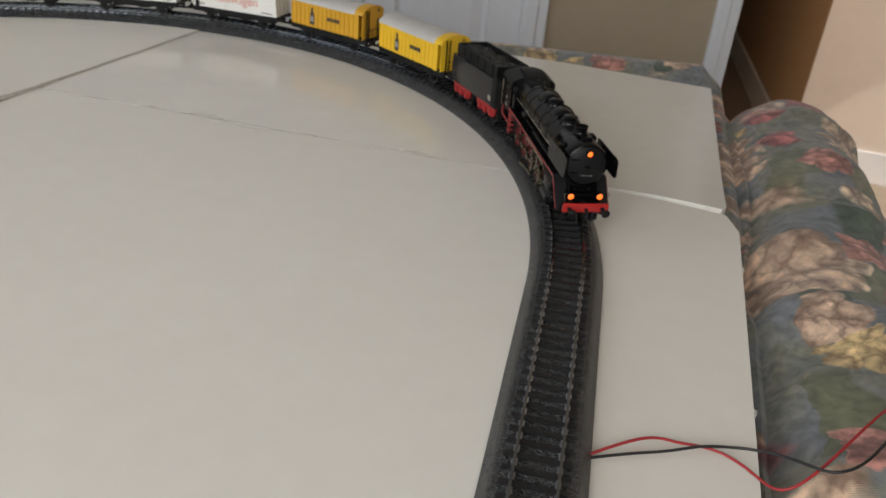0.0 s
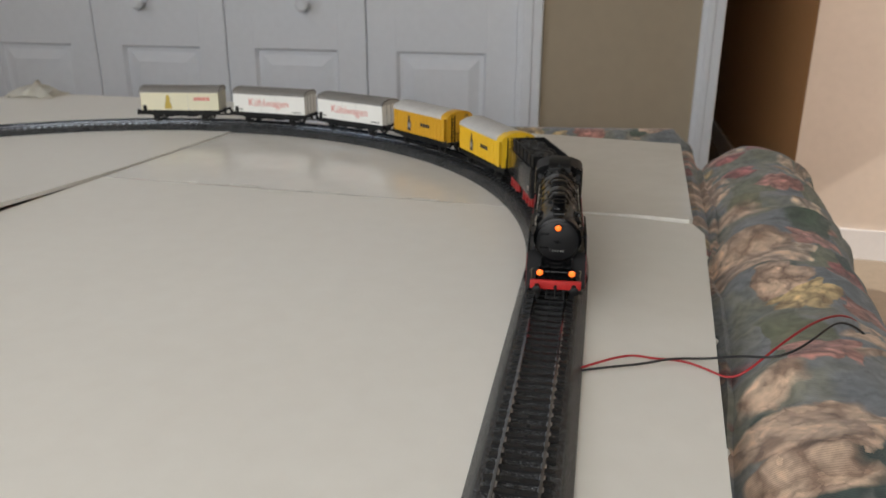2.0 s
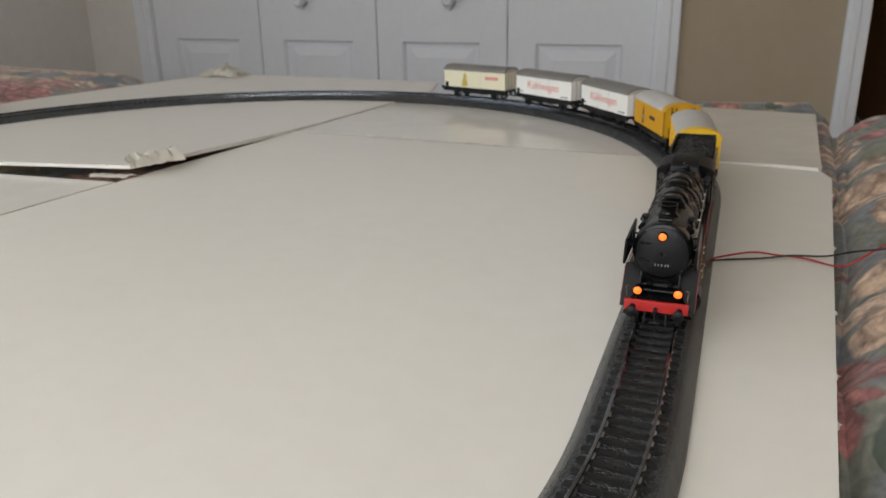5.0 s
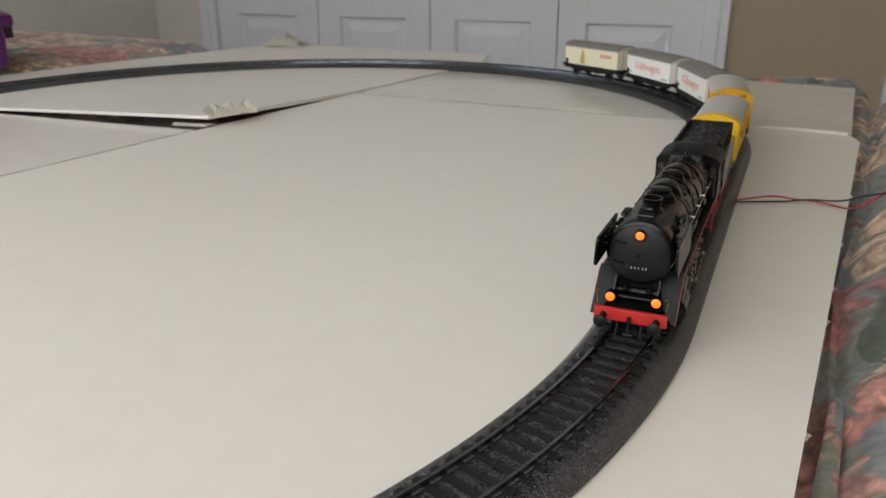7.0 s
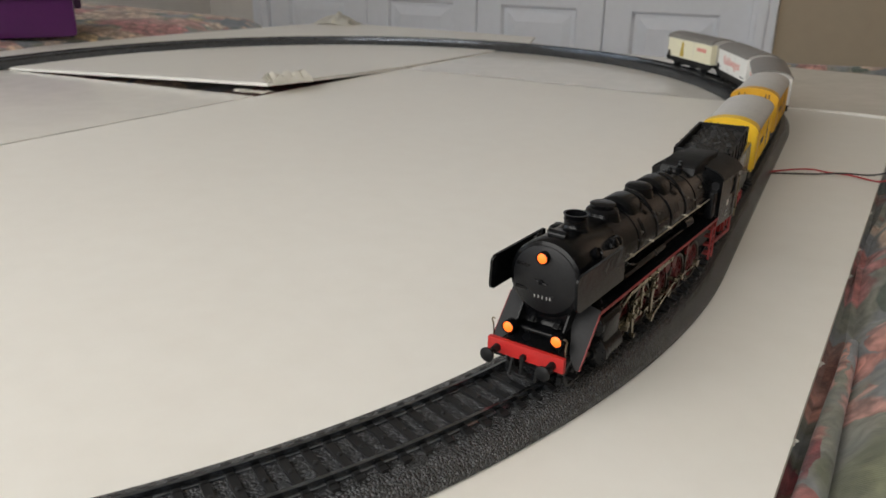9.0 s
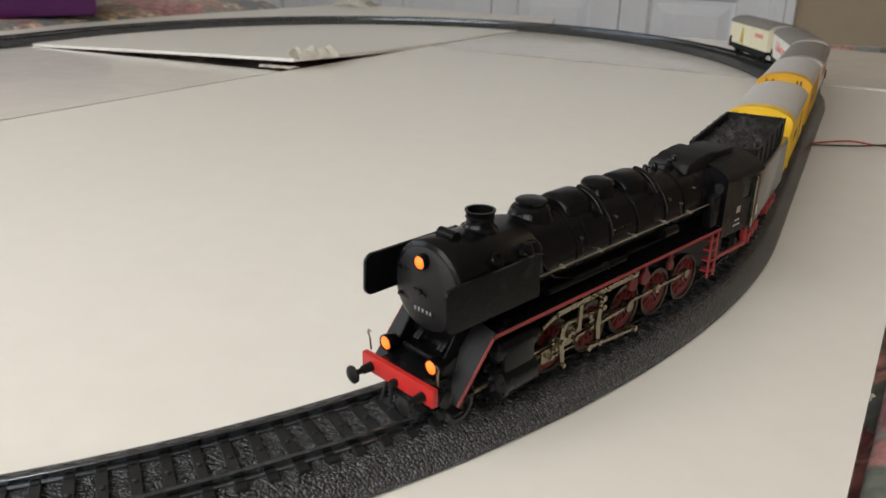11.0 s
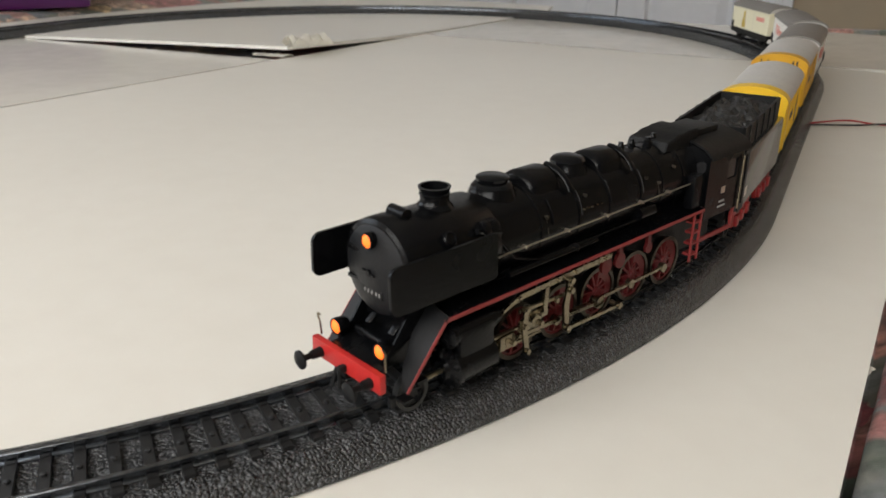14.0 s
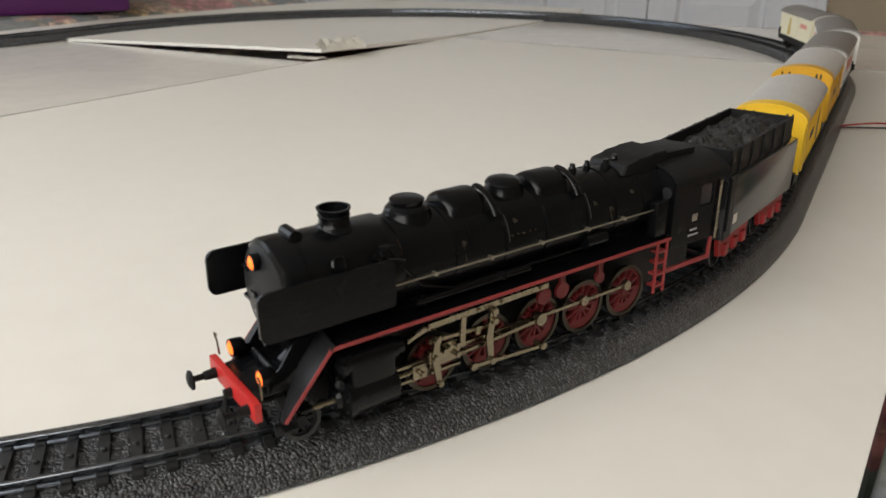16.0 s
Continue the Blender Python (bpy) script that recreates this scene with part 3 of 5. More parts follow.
def bed():
    b = thing("bed", "bed with quilted floral print cover in slate and rose", "bed")
    bm = bmesh.new()
    # cross section from the middle of the bed to the floor on the right
    sect = [(-1.75, 0.016), (-1.3, 0.018), (-1.08, 0.012), (-1.0, 0.009), (-0.95, -0.012), (-0.5, -0.016), (-0.2, -0.016), (-0.05, -0.014), (-0.015, -0.012), (0.0, -0.013), (0.006, -0.017), (0.009, -0.021), (0.012, -0.015)]
    for k in range(0, 19):
        a = radians(158 - k * 11)
        sect.append((0.063 + 0.052 * math.cos(a), -0.034 + 0.045 * math.sin(a)))
    sect += [(0.113, -0.11), (0.110, -0.2), (0.115, -0.4), (0.12, FLOOR_Z + 0.16)]
    ys = [-1.25 + 0.0125 * i for i in range(int((0.70 + 1.25) / 0.0125) + 1)]
    grid = []
    for y in ys:
        row = []
        drop = 0.0
        if y > 0.62:
            q = (y - 0.62) / 0.08
            drop = 0.06 * (1 - math.sqrt(max(0, 1 - min(q, 1) ** 2)))
        for i, (x, z) in enumerate(sect):
            base = x + (edge_x(y) if x > -0.2 else edge_x(0) * max(0, 1 + (x + 0.2)))
            zz = z
            if i >= 9 and y < 0.27:
                base -= 0.008 * min(1, (0.27 - y) / 0.06)
            if 12 <= i <= 32:
                base += 0.010 * noise.noise((x * 6, y * 5, 3.1))
                zz += 0.007 * noise.noise((x * 16 + 5, y * 26, 0.3)) + 0.0034 * (1 - 2 * abs(math.sin(y * 46 + 2.2 * noise.noise((x * 9, y * 7, 7)) + 14 * x)) ** 0.7) + 0.003 * noise.noise((x * 40, y * 60, 2))
                end = max(0, (y - 0.49) / 0.10)
                zz -= 0.055 * min(end, 1.3) ** 2
            elif i < 9:
                zz += 0.004 * noise.noise((base * 12, y * 12, 0)) - 0.002
                if y > 0.585 and base > -0.4:
                    zz += 0.014 * min(1, (y - 0.585) / 0.03)
            row.append(bm.verts.new((base, y, zz - drop)))
        grid.append(row)
    for a, c in zip(grid, grid[1:]):
        for i in range(len(sect) - 1):
            bm.faces.new((a[i], a[i + 1], c[i + 1], c[i]))
    # far, left and near skirts
    def skirt(row, dx, dy):
        low = [bm.verts.new((v.co.x + dx, v.co.y + dy, FLOOR_Z + 0.16)) for v in row]
        for i in range(len(row) - 1):
            bm.faces.new((row[i], row[i + 1], low[i + 1], low[i]))
    skirt(grid[-1], 0, 0.01)
    skirt(grid[0], 0, -0.01)
    skirt([r[0] for r in grid], -0.01, 0)
    bmesh.ops.recalc_face_normals(bm, faces=bm.faces)
    part("cover", bm, FLORAL, b, "puckered floral print quilt")
    bm = bmesh.new()
    rings = []
    for k in range(61):
        y = -0.72 + 0.5 * k / 60
        f = min(1.0, (k + 1) / 6, (61 - k) / 22)
        r = 0.0058 * (0.45 + 0.55 * f) * (1 + 0.10 * noise.noise((0, y * 40, 4)))
        cx, cz = edge_x(y) + 0.0085 + 0.001 * noise.noise((1, y * 14, 2)), -0.0145 + 0.006 * f
        rings.append([bm.verts.new((cx + r * math.cos(2 * math.pi * j / 14), y, cz + r * math.sin(2 * math.pi * j / 14))) for j in range(14)])
    for p, q in zip(rings, rings[1:]):
        for j in range(14):
            bm.faces.new((p[j], p[(j + 1) % 14], q[(j + 1) % 14], q[j]))
    bm.faces.new(rings[0][::-1])
    bm.faces.new(rings[-1])
    bmesh.ops.recalc_face_normals(bm, faces=bm.faces)
    part("piping", bm, FLORAL, b, "rolled floral piping beside the boards")
    bm = bmesh.new()
    box(bm, -1.7, 0.13, -1.2, 0.6, FLOOR_Z + 0.10, -0.12, 0.03)
    part("mattress", bm, WAGON_WHITE, b)
    for x in (-1.6, 0.05):
        for y in (-1.1, 0.5):
            part("leg", box(bmesh.new(), x - 0.03, x + 0.03, y - 0.03, y + 0.03, FLOOR_Z, FLOOR_Z + 0.11, 0.004), BLACK_MATT, b)
    return b


bed()


# ---- foam boards on the bed ----
def board(label, outline, lift=lambda x, y: 0.0, thick=0.005, step=0.03, sheet=None):
    """A foam board of that outline (counter-clockwise), its top at z = lift."""
    b = thing("foam_board", label, "foam board", "white boards under the railway")
    bm = bmesh.new()
    f = bm.faces.new([bm.verts.new((x, y, 0)) for x, y in outline])
    xs, ys = [p[0] for p in outline], [p[1] for p in outline]
    for axis, lo, hi in ((0, min(xs), max(xs)), (1, min(ys), max(ys))):
        c = lo + step
        while c < hi:
            no = Vector((1, 0, 0)) if axis == 0 else Vector((0, 1, 0))
            bmesh.ops.bisect_plane(bm, geom=bm.verts[:] + bm.edges[:] + bm.faces[:], plane_co=no * c, plane_no=no)
            c += step
    for v in bm.verts:
        v.co.z = lift(v.co.x, v.co.y)
    top = bm.copy()
    part("top_sheet", top, sheet or BOARD, b)
    edge = [e for e in bm.edges if e.is_boundary]
    r = bmesh.ops.extrude_edge_only(bm, edges=edge)
    bmesh.ops.delete(bm, geom=[f for f in bm.faces if len(f.verts) == 4 and abs(f.normal.z) > 0.5] , context="FACES_ONLY")
    for v in [g for g in r["geom"] if isinstance(g, bmesh.types.BMVert)]:
        v.co.z -= thick
    for v in bm.verts:
        v.co.z -= 0.0002
    bmesh.ops.delete(bm, geom=[v for v in bm.verts if not v.link_faces], context="VERTS")
    part("foam_edge", bm, FOAM, b, "white foam edge", smooth=False)
    return b


def seam_x(y):
    return -0.4675 + 0.137 * (y - 0.05) if y > 0.05 else -0.4675 + 0.12 * (y - 0.05)


board("large white foam board under the near curve",
      [(seam_x(-0.75), -0.75), (edge_x(-0.75), -0.75), (edge_x(-0.2), -0.2), (edge_x(0.225), 0.230), (edge_x(0.25) - 0.008, 0.2530), (0.055, 0.2612), (0.02, 0.2645), (-0.05, 0.2700), (seam_x(0.289), 0.289), (seam_x(0.05), 0.05)],
      lambda x, y: -0.0004)
board("white foam board with chipped corner under the far curve",
      [(seam_x(0.292), 0.2902), (-0.05, 0.2712), (0.02, 0.2676), (0.055, 0.2645), (edge_x(0.255) - 0.011, 0.2565), (edge_x(0.26) - 0.008, 0.261), (0.112, 0.550), (-0.03, 0.572), (seam_x(0.58), 0.585)],
      lambda x, y: -0.0003 + 0.0026 * max(0, 1 - (y - 0.25) / 0.06) * max(0, min(1, (x + 0.01) / 0.08)), sheet=BOARD_FILM)


def raised(x, y):
    """The far left board lifts at its front corner and bows down to the left."""
    f = max(0.0, 1 - (y - 0.04) / 0.30)
    u = max(0.0, min(1.0, (x + 0.86) / 0.40))
    return 0.0012 + 0.0105 * f ** 1.5 * u


board("white foam board lifting at its taped front corner",
      [(-0.468, 0.066), (seam_x(0.29) - 0.002, 0.29), (seam_x(0.60) - 0.002, 0.60), (-0.42, 0.70), (-0.84, 0.72), (-0.93, 0.40), (-1.0, 0.02), (-0.80, 0.035)],
      raised, thick=0.0034)
board("white foam board beside the near curve",
      [(-1.0, -0.75), (seam_x(-0.75) - 0.005, -0.75), (seam_x(0.048) - 0.004, 0.048), (-0.80, 0.030), (-1.0, 0.015)],
      lambda x, y: -0.0006, sheet=BOARD_FILM)


def crumple(name, label, pts, rise, seed, material, peak=0.0):
    """A strip of torn tape: a small buckled sheet with thickness."""
    (cx, cy), (lx, ly), rz = pts
    bm = bmesh.new()
    n, k = 12, 7
    g = [[None] * k for _ in range(n)]
    for i in range(n):
        for j in range(k):
            u, v = i / (n - 1) - 0.5, j / (k - 1) - 0.5
            e = 1 - 0.35 * noise.noise((u * 7, v * 7, seed)) * (abs(u) > 0.35 or abs(v) > 0.3)
            z = rise * max(0, (1 - 4 * v * v)) * (0.5 + 0.5 * noise.noise((u * 9, v * 5, seed + 4))) + 0.35 * rise * abs(noise.noise((u * 15, v * 15, seed + 9)))
            z *= (1 - abs(2 * u)) ** peak if peak else 1
            g[i][j] = bm.verts.new((u * lx * e, v * ly * e, z))
    for i in range(n - 1):
        for j in range(k - 1):
            bm.faces.new((g[i][j], g[i + 1][j], g[i + 1][j + 1], g[i][j + 1]))
    bmesh.ops.solidify(bm, geom=bm.faces[:], thickness=0.0004)
    ob = mesh_object(name, bm, material, True)
    ob.matrix_basis = pose(cx, cy, 0.0, 0, 0, rz)
    return tagged(ob, label, "tape")


t1 = crumple("tape_scrap", "crumpled masking tape on the lifted board corner", ((-0.458, 0.083), (0.042, 0.022), 62), 0.017, 1, TAPE)
t1.location.z = 0.0090
t2 = crumple("tape_scrap", "torn tape tongue under the lifted corner", ((-0.482, 0.060), (0.036, 0.010), 10), 0.004, 5, TAPE)
t2.location.z = 0.0004
t3 = crumple("tape_scrap", "crumpled tape on the far board edge", ((-0.81, 0.69), (0.075, 0.05), 5), 0.030, 21, TAPE, 0.45)
t3.location.z = 0.002
for cx, cy, lx, ly, rz, sd in ((-0.29, 0.284, 0.034, 0.006, -4, 11), (-0.21, 0.277, 0.03, 0.006, -4, 12), (-0.34, 0.286, 0.012, 0.004, 0, 13), (-0.12, 0.274, 0.03, 0.005, -3, 14), (-0.26, 0.272, 0.05, 0.003, -10, 15)):
    t = crumple("clear_tape", "shiny clear tape over the board seam", ((cx, cy), (lx * 0.8, ly * 0.7), rz), 0.0007, sd, GLOSS_TAPE)
    t.location.z = 0.0006


# chips of foam along the boards' right edge
for y, sd in ((0.047, 31), (-0.059, 32), (-0.130, 33), (-0.172, 34), (-0.273, 35), (-0.332, 36), (0.18, 37)):
    t = crumple("foam_chip", "torn white foam chip on the board edge", ((edge_x(y) - 0.001, y), (0.007, 0.0034), 70), 0.0018, sd, FOAM)
    t.location.z = -0.0018
    t["category"] = "foam chip"


# ---- purple box on the bed ----
def storage_box():
    b = thing("storage_box", "purple plastic storage box with lid on the bed", "box")
    bm = bmesh.new()
    box(bm, -0.16, 0.16, -0.10, 0.10, 0, 0.056, 0.008)
    part("tub", bm, PURPLE, b)
    bm = bmesh.new()
    box(bm, -0.172, 0.172, -0.112, 0.112, 0.056, 0.072, 0.005)
    part("lid", bm, PURPLE, b, "overhanging purple lid")
    bm = bmesh.new()
    box(bm, 0.155, 0.178, -0.03, 0.03, 0.034, 0.066, 0.003)
    part("clasp", bm, PURPLE, b)
    b.matrix_basis = pose(-1.119, 0.154, 0.0105, 0, 0, 58)
    return b


storage_box()

# ---- feed wires ----
tagged(tube("red_wire", [(0.018, -0.004, 0.002), (0.031, 0.006, 0.003), (0.044, 0.0145, 0.004), (0.054, 0.0145, 0.002), (0.063, 0.0155, 0.0022), (0.073, 0.0145, 0.002), (0.083, 0.007, 0.002), (0.089, -0.008, 0.006), (0.097, -0.006, 0.011), (0.107, 0.003, 0.0165), (0.124, 0.025, 0.019), (0.147, 0.055, 0.018), (0.175, 0.08, 0.006), (0.20, 0.10, -0.06), (0.205, 0.11, -0.25)], 0.00062, WIRE_RED),
       "thin red feed wire leaving the track", "wire")
tagged(tube("black_wire", [(0.018, -0.005, 0.0015), (0.034, 0.003, 0.0015), (0.050, 0.008, 0.0015), (0.063, 0.014, 0.0035), (0.074, 0.0175, 0.0025), (0.085, 0.0190, 0.003), (0.094, 0.010, 0.010), (0.101, 0.002, 0.0145), (0.107, -0.004, 0.0175), (0.117, 0.000, 0.0195), (0.131, 0.018, 0.020), (0.146, 0.044, 0.018), (0.157, 0.052, 0.014), (0.175, 0.052, 0.000), (0.20, 0.05, -0.07), (0.205, 0.05, -0.25)], 0.00062, WIRE_BLACK),
       "thin black feed wire leaving the track", "wire")


# ---- track ----
def loop_points(step):
    """Places and headings round the closed loop, from the far end through the near curve and back."""
    out = []
    d = -FAR_LEN
    while d < NEAR_LEN:
        out.append(line_at(d))
        d += step
    x0, y0, h0 = line_at(NEAR_LEN)
    x1, y1, h1 = line_at(-FAR_LEN + 1e-6)
    k = math.hypot(x1 - x0, y1 - y0)
    n = max(2, int(k / step))
    for i in range(n):
        s = i / n
        a, b, c, e = 2 * s**3 - 3 * s**2 + 1, s**3 - 2 * s**2 + s, -2 * s**3 + 3 * s**2, s**3 - s**2
        out.append((a * x0 + c * x1, a * y0 + b * k + c * y1 + e * k, math.pi / 2))
    return out


def sweep(profile, step):
    bm = bmesh.new()
    rings = []
    for x, y, h in loop_points(step):
        nx, ny = -math.sin(h), math.cos(h)
        rings.append([bm.verts.new((x + nx * o * MM, y + ny * o * MM, z * MM)) for o, z in profile])
    for i in range(len(rings)):
        a, b = rings[i], rings[(i + 1) % len(rings)]
        for j in range(len(profile) - 1):
            bm.faces.new((a[j], b[j], b[j + 1], a[j + 1]))
    bmesh.ops.recalc_face_normals(bm, faces=bm.faces)
    return bm


track = thing("railway_track", "oval of black moulded model railway track", "track")
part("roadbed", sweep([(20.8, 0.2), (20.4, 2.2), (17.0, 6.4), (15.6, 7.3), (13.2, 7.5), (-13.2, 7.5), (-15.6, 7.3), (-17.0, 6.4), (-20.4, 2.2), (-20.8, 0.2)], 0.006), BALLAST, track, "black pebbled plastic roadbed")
for side in (1, -1):
    c = side * 8.7
    part("rail", sweep([(c - 1.3, 7.6), (c - 1.2, 8.2), (c - 0.45, 8.5), (c - 0.6, 9.5), (c - 0.6, 10.4), (c - 0.5, 10.5), (c + 0.5, 10.5), (c + 0.6, 10.4), (c + 0.6, 9.5), (c + 0.45, 8.5), (c + 1.2, 8.2), (c + 1.3, 7.6)], 0.006), RAIL, track, "dull dark metal rail", smooth=False)


def sleeper_mesh():
    bm = bmesh.new()
    box(bm, -1.3, 1.3, -13.0, 13.0, 7.0, 8.5, k=MM)
    lathe(bm, [(0.8, 8.4), (0.75, 9.0), (0.45, 9.15), (0, 9.2)], 10, MM)
    for s in (1, -1):
        box(bm, -1.1, 1.1, s * 10.2 - 0.7, s * 10.2 + 0.7, 8.4, 9.0, k=MM)
        box(bm, -0.9, 0.9, s * 7.2 - 0.6, s * 7.2 + 0.6, 8.4, 8.9, k=MM)
    me = bpy.data.meshes.new("sleeper")
    bm.to_mesh(me)
    bm.free()
    me.materials.append(SLEEPER)
    return me


def sleepers():
    me = sleeper_mesh()
    pts = loop_points(0.0074)
    bm = bmesh.new()
    count = 0
    for x, y, h in pts:
        m = pose(x, y, 0, 0, 0, math.degrees(h))
        if count < 300 and y < 0.45 and x > -0.42:
            ob = new("sleeper", me)
            ob.parent, ob.matrix_basis = track, m
            count += 1
        else:
            for z0, z1, y0, y1 in ((7.0, 8.0, -12.6, 12.6), (7.9, 8.3, 9.6, 10.8), (7.9, 8.3, -10.8, -9.6)):
                vs = [bm.verts.new(m @ Vector((sx * 1.3 * MM, yy * MM, zz * MM))) for zz in (z0, z1) for sx, yy in ((-1, y0), (1, y0), (1, y1), (-1, y1))]
                for f in ((4, 5, 6, 7), (0, 1, 5, 4), (1, 2, 6, 5), (2, 3, 7, 6), (3, 0, 4, 7)):
                    bm.faces.new([vs[i] for i in f])
    ob = part("sleeper_run", bm, SLEEPER, track, smooth=False)
    tagged(ob, kind="stuff")


# ---- wheels ----
TURNING = []          # (wheel, x, y, z, radius, vehicle's distance from the engine)


def wheel_meshes(radius, spokes, rc=0.0, tyre=None):
    """Meshes of a spoked wheel turned about y, outer face at -y: centre and tyre."""
    bm = bmesh.new()
    ro = radius - 0.4
    rings = []
    for r, half in ((1.7, 0.42), (rc + 1.2 if rc else ro * 0.55, 0.34), (ro - 0.9, 0.36), (ro, 0.36)):
        ring = []
        for i in range(spokes):
            a0 = 2 * math.pi * i / spokes
            for sg in (-1, 1):
                w = a0 + sg * math.asin(min(0.9, half / r)) if r < ro else a0 + sg * math.pi / spokes / 2
                ring.append(bm.verts.new((r * MM * math.sin(w), -0.9 * MM, r * MM * math.cos(w))))
        rings.append(ring)
    hub, mid, inner, outer = rings
    n2 = 2 * spokes
    faces = [bm.faces.new(hub)]
    for i in range(0, n2, 2):
        j, k = i + 1, (i + 2) % n2
        faces += [bm.faces.new((hub[i], hub[j], mid[j], mid[i])), bm.faces.new((mid[i], mid[j], inner[j], inner[i]))]
        faces += [bm.faces.new((inner[i], inner[j], outer[j], outer[i])), bm.faces.new((inner[j], inner[k], outer[k], outer[j]))]
        if rc and i // 2 in (0, spokes - 1):          # crank boss
            faces.append(bm.faces.new((hub[j], hub[k], mid[k], mid[j])))
        if rc and abs(i // 2 + 0.5 - spokes / 2) < 2:  # balance weight
            faces.append(bm.faces.new((mid[j], mid[k], inner[k], inner[j])))
    out = bmesh.ops.extrude_face_region(bm, geom=faces)
    bmesh.ops.translate(bm, verts=[v for v in out["geom"] if isinstance(v, bmesh.types.BMVert)], vec=(0, 1.6 * MM, 0))
    bmesh.ops.inset_individual(bm, faces=[faces[0]], thickness=0.25 * MM)
    bmesh.ops.translate(bm, verts=faces[0].verts[:], vec=(0, -0.7 * MM, 0))
    bmesh.ops.recalc_face_normals(bm, faces=bm.faces)
    c = bpy.data.meshes.new("wheel_centre")
    bm.to_mesh(c)
    bm.free()
    c.materials.append(SHADED_WHEEL_RED if rc else BLACK_MATT)
    bm = bmesh.new()
    lathe(bm, [(radius - 0.6, -1.15), (radius - 0.1, -1.15), (radius, -0.9), (radius, 0.7), (radius + 0.55, 1.0), (radius + 0.55, 1.5), (radius - 0.6, 1.5), (radius - 0.6, -1.15)], 32, MM, pose(0, 0, 0, 90, 0, 0))
    t = bpy.data.meshes.new("tyre")
    bm.to_mesh(t)
    bm.free()
    t.materials.append(tyre or TYRE)
    for me in (c, t):
        for f in me.polygons:
            f.use_smooth = True
        me.set_sharp_from_angle(angle=radians(35))
    return c, t


def put_wheel(meshes, parent, x, side, radius, offset, phase=0.0, name="wheel"):
    w = new(name, meshes[0])
    w.parent = parent
    t = new("tyre", meshes[1])
    t.parent = w
    if side > 0:
        t.matrix_basis = Matrix()
    m = pose(x * MM, side * 9.4 * MM, radius * MM, 0, 0, 0)
    w.matrix_basis = m
    TURNING.append((w, x, side, radius, offset, phase))
    return w


DRIVER = wheel_meshes(8.0, 12, 3.4)
PONY = wheel_meshes(4.6, 9, tyre=DARK_TYRE)
SMALL = wheel_meshes(5.4, 6, tyre=DARK_TYRE)


# ---- steam engine ----
AXLES = (45.8, 27.1, 8.4, -10.3, -29.0)
def headlamp(parent, x, y, z, r=1.9):
    l = part("headlamp", lathe(bmesh.new(), [(0, -3.4), (r * 0.9, -3.4), (r + 0.25, -2.8), (r + 0.45, -0.2), (r + 0.35, 0.25), (r, 0.25), (r, -0.3), (0, -0.3)], 20, MM, pose(0, 0, 0, 0, 90, 0)), BLACK, parent, "round black headlamp housing")
    l.matrix_basis = pose(x * MM, y * MM, z * MM)
    part("lens", lathe(bmesh.new(), [(0, 0.75), (r * 0.6, 0.55), (r * 0.96, 0.05), (r * 0.96, -0.3), (0, -0.3)], 20, MM, pose(0, 0, 0, 0, 90, 0)), LAMP, l, "glowing orange lamp lens")
    return l


